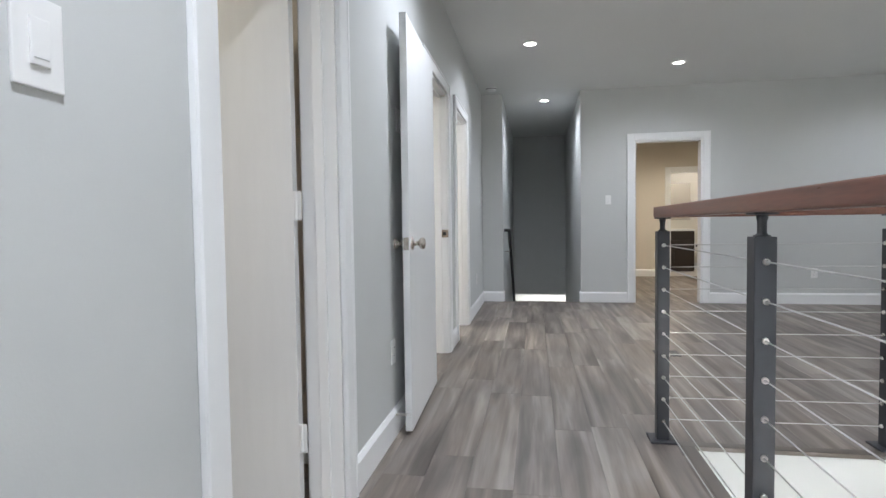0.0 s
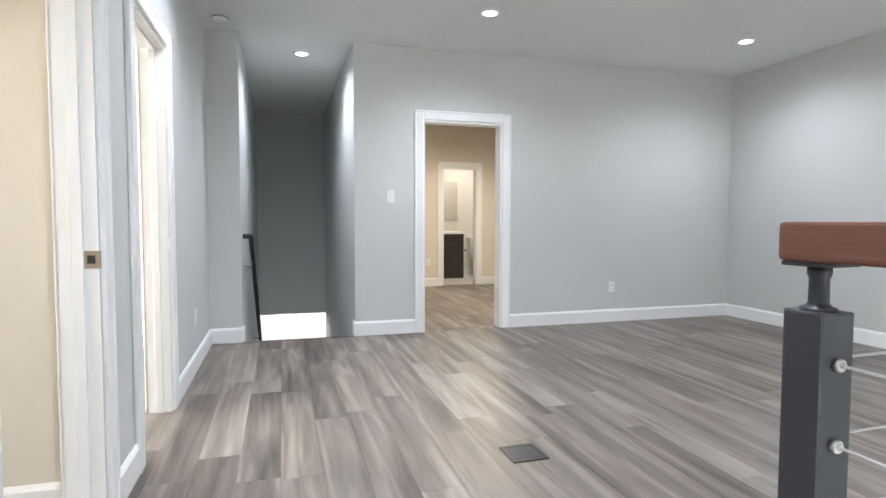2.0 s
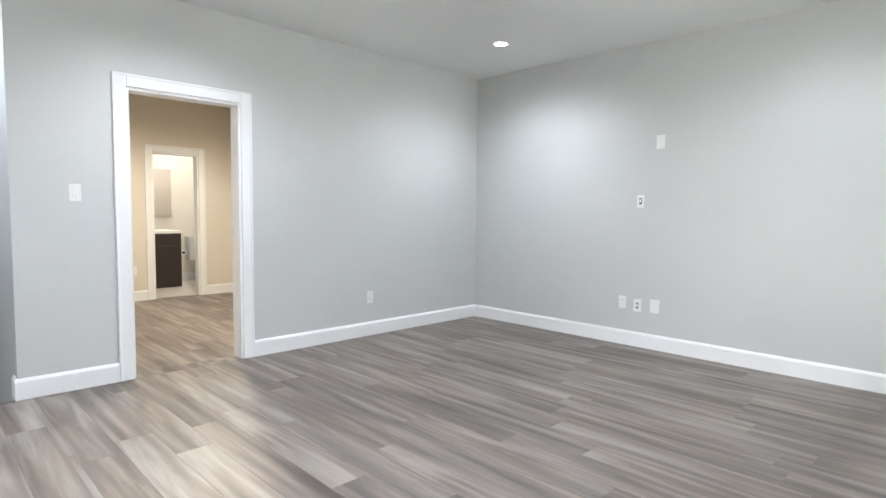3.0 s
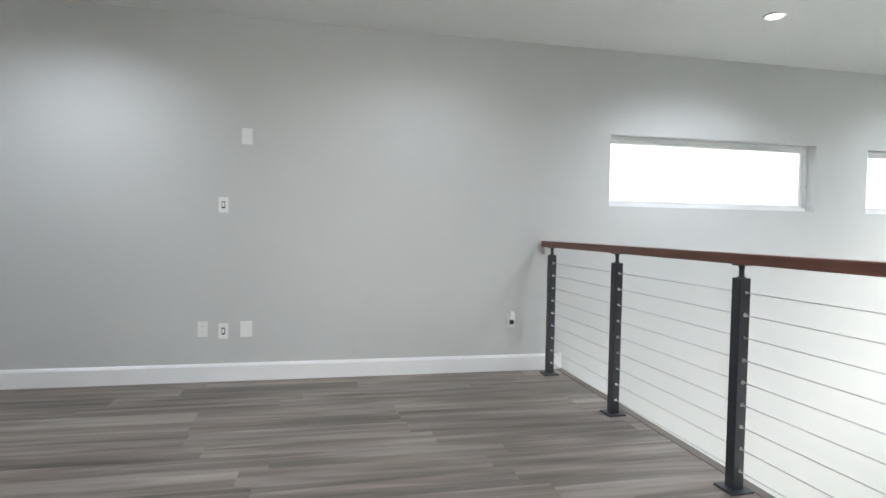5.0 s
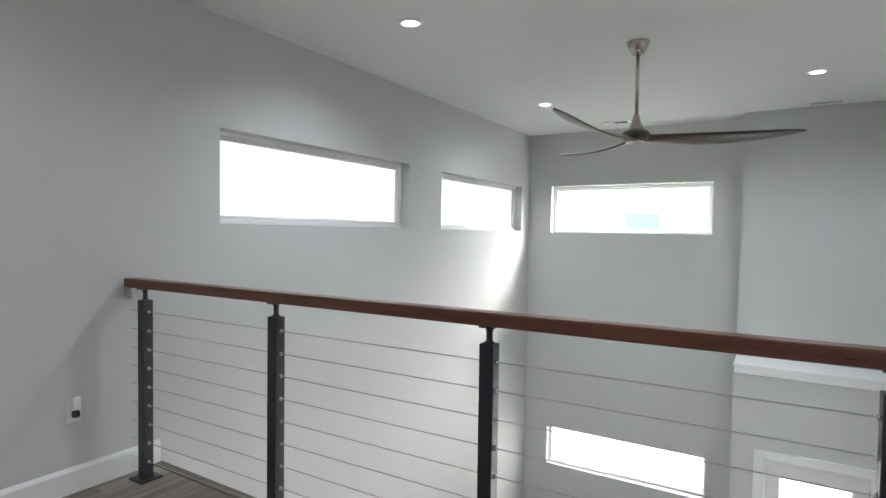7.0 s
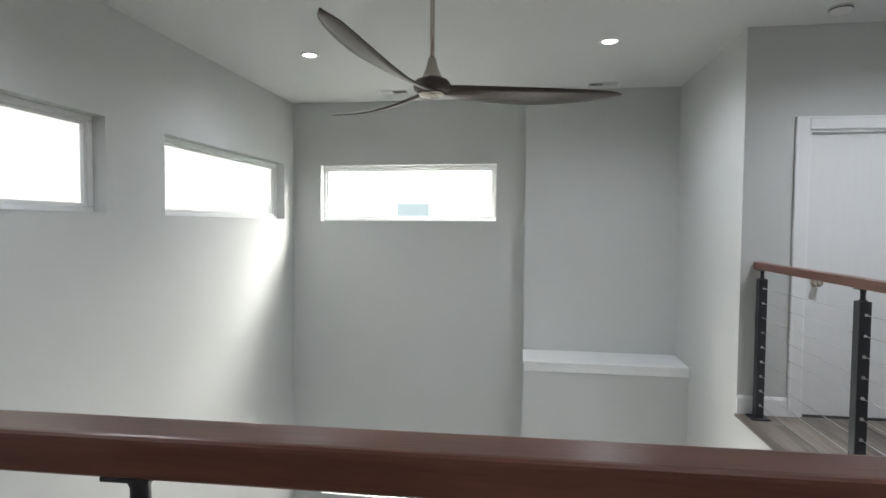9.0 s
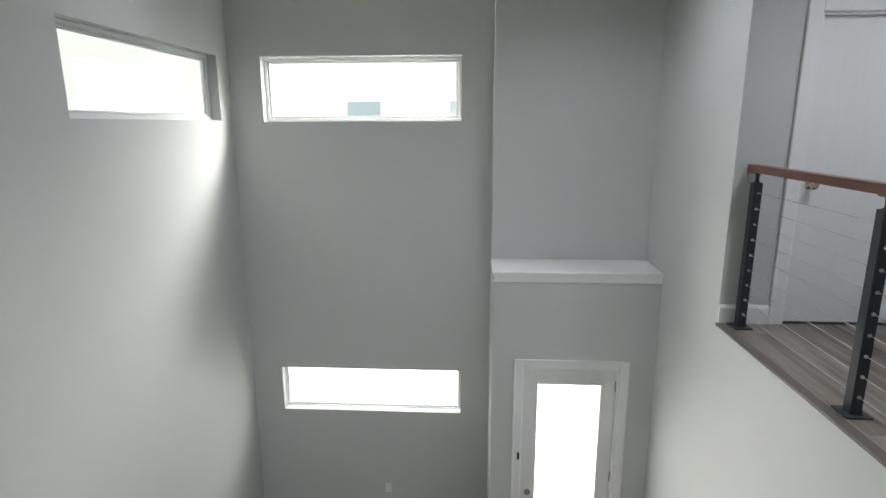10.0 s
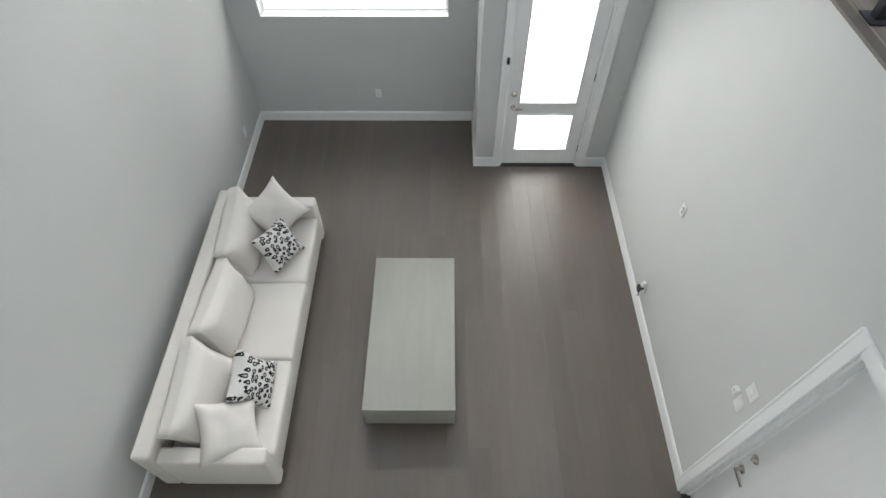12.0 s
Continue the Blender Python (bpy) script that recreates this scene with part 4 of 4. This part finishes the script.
for i in range(3):
    y0 = 0.12 + i * seat_w
    part("seat_cushion", boxes((-0.012, D - 0.145, y0 + 0.003, y0 + seat_w - 0.003, 0.262, 0.43), bevel=0.04, seg=5), FABRIC, sofa, "", True)
    bm = bmesh.new()
    lean = Matrix.Rotation(radians((-72, -74, -68)[i]), 4, "Y") @ Matrix.Rotation(radians((5, -5, 4)[i]), 4, "Z")
    cushion(bm, D - (0.30, 0.335, 0.32)[i], y0 + seat_w / 2 + (-0.02, 0.03, 0.0)[i], 0.62, 0.46, seat_w - 0.02, 0.27, lean, 1.0)
    part("back_cushion", bm, FABRIC, sofa, "plump loose back cushion", True)


def throw(name, label, at, size, normal, roll, mat, thick=0.25):
    """A square pillow whose face looks along normal, turned by roll degrees in its own plane."""
    root = empty(name, at, label, "pillow", "throw pillows on the sofa")
    turn = Vector(normal).to_track_quat("Z", "Y").to_matrix().to_4x4() @ Matrix.Rotation(radians(roll), 4, "Z")
    root.matrix_basis = Matrix.Translation(at) @ turn
    bm = bmesh.new()
    cushion(bm, 0, 0, 0, size, size, thick, None, 1.0, 0.15)
    part("pillow_cover", bm, mat, root, "", True)


throw("throw_pillow", "off-white square throw pillow leaning in the sofa corner", (5.02, 0.40, LOW + 0.67), 0.46, (-0.35, 0.66, 0.66), 118, FABRIC)
throw("throw_pillow", "leopard print throw pillow on the sofa seat", (4.94, 0.76, LOW + 0.61), 0.37, (-0.68, 0.36, 0.62), 84, LEOPARD, 0.19)
throw("throw_pillow", "leopard print throw pillow against the back cushions", (4.90, 2.07, LOW + 0.60), 0.39, (-0.90, 0.12, 0.42), 14, LEOPARD, 0.2)
throw("throw_pillow", "off-white square throw pillow by the sofa arm", (5.0, 2.44, LOW + 0.59), 0.44, (-0.50, 0.16, 0.85), 38, FABRIC, 0.22)

# ---- coffee table ----
ct = empty("coffee_table", (3.335, 0.735, LOW), "low grey-washed wooden block coffee table on a recessed plinth", "coffee table")
part("tabletop", boxes((0.0, 0.735, 0.0, 1.48, 0.09, 0.383), bevel=0.004), TABLEWOOD, ct)
part("plinth", boxes((0.05, 0.685, 0.06, 1.42, 0.0, 0.09), bevel=0.003), TABLEWOOD, ct)

# ---- bathroom beyond the bedroom ----
va = empty("bathroom_vanity", (3.30, 13.05, 0), "dark espresso vanity cabinet with a white top", "vanity")
part("body", boxes((0.0, 0.80, 0.02, 0.69, 0.0, 0.83), bevel=0.003), ESPRESSO, va)
for a, b in ((0.015, 0.395), (0.405, 0.785)):
    part("door", boxes((a, b, 0.0, 0.0199, 0.12, 0.64), bevel=0.004), ESPRESSO, va)
part("drawer", boxes((0.015, 0.785, 0.0, 0.0199, 0.655, 0.815), bevel=0.004), ESPRESSO, va)
part("top", boxes((-0.01, 0.81, -0.015, 0.69, 0.831, 0.87), bevel=0.006), WHITE, va, "white sink top")
mi = empty("bathroom_mirror", (3.84, 13.75, 0.99), "mirror cabinet with a shelf line over the vanity", "mirror")
part("glass", boxes((-0.38, 0.35, -0.012, 0, 0.10, 0.86), bevel=0.002), MIRROR, mi)
part("shelf", boxes((-0.38, 0.35, -0.09, 0, 0.075, 0.095), bevel=0.003), CHROME, mi, "thin metal shelf under the mirror")
to = empty("toilet", (4.57, 13.22, 0), "white toilet beside the vanity", "toilet")
part("tank", boxes((-0.2, 0.2, 0.28, 0.48, 0.36, 0.76), bevel=0.03, seg=3), WHITE, to, "", True)
part("bowl", lathe(((0.11, 0), (0.12, 0.05), (0.13, 0.2), (0.19, 0.36), (0.2, 0.4), (0.15, 0.42)), (0, 0, 0)), WHITE, to, "", True)
tr = empty("toilet_paper", (4.16, 13.2, 0.52), "white toilet roll in a holder on the vanity side", "toilet roll")
part("holder", boxes((-0.045, -0.035, -0.02, 0.02, -0.02, 0.02)), CHROME, tr)
part("roll", rods(((0, -0.05, 0), (0, 0.05, 0), 0.05), seg=20), PLASTIC, tr)
part("core", rods(((0, -0.052, 0), (0, 0.052, 0), 0.02), seg=14), DARK, tr, "dark open core")


# ---- floor planks ----
def lay(owner, mat, x0, x1, y0, y1, z, width, length, seed, e=0.0006, g=0.0002, group="plank"):
    """Rows of planks along y with staggered ends, each a shallow bevelled board of its own on shared meshes."""
    rng = random.Random(seed)
    shared = {}
    x = x0
    while x < x1 - 0.01:
        w = min(width, x1 - x)
        y = y0 - rng.random() * length
        while y < y1 - 0.01:
            a, b = max(y, y0), min(y + length, y1)
            y += length
            if b - a < 0.02:
                continue
            key = (round(w, 3), round(b - a, 3))
            if key not in shared:
                bm = bmesh.new()
                lo = [bm.verts.new((u, v, -0.008)) for u, v in ((g, g), (key[0] - g, g), (key[0] - g, key[1] - g), (g, key[1] - g))]
                mi_ = [bm.verts.new((u, v, -e)) for u, v in ((g, g), (key[0] - g, g), (key[0] - g, key[1] - g), (g, key[1] - g))]
                hi = [bm.verts.new((u, v, 0)) for u, v in ((g + e, g + e), (key[0] - g - e, g + e), (key[0] - g - e, key[1] - g - e), (g + e, key[1] - g - e))]
                bm.faces.new(hi)
                for q in range(4):
                    bm.faces.new((mi_[q], mi_[(q + 1) % 4], hi[(q + 1) % 4], hi[q]))
                    bm.faces.new((lo[q], lo[(q + 1) % 4], mi_[(q + 1) % 4], mi_[q]))
                me = bpy.data.meshes.new(group)
                bm.to_mesh(me); bm.free()
                me.materials.append(mat)
                shared[key] = me
            ob = new(group, shared[key])
            ob.location = (x, a, z)
            ob.parent = owner
        x += w


fl = empty("floor", (0, 0, 0), "grey-brown vinyl oak plank floor of the loft", "floor", kind="structure")
lay(fl, OAK, 0.075, 1.54, 0.24, NORTH - 0.034, 0.0, 0.1794, 1.22, 3)
lay(fl, OAK, 1.54, EAST, VOID_N + 0.046, NORTH, 0.0, 0.1835, 1.22, 4)
lay(fl, OAK, BED[0] + 0.02, BED[1] - 0.02, NORTH, 8.525, 0.0, 0.1825, 1.22, 5)
f2 = empty("floor_bedroom", (0, 0, 0), "grey-brown vinyl oak plank floor of the bedroom", "floor", kind="structure")
lay(f2, OAK, 1.74, 6.0, 8.525, 12.05, 0.0, 0.1835, 1.22, 6)
f3 = empty("floor_side_rooms", (0, 0, 0), "grey-brown vinyl oak plank floor of the side rooms", "floor", kind="structure")
lay(f3, OAK, -2.98, 0.075, 0.24, 9.0, 0.0, 0.1845, 1.22, 7)
f4 = empty("floor_ground", (0, 0, 0), "dull grey-brown plank floor of the living room, shade put into its colour", "floor", kind="structure")
lay(f4, OAKSHADE, VOID_W, EAST, SOUTH, VOID_N, LOW, 0.1835, 1.22, 8, 0.0003, 0.0001)
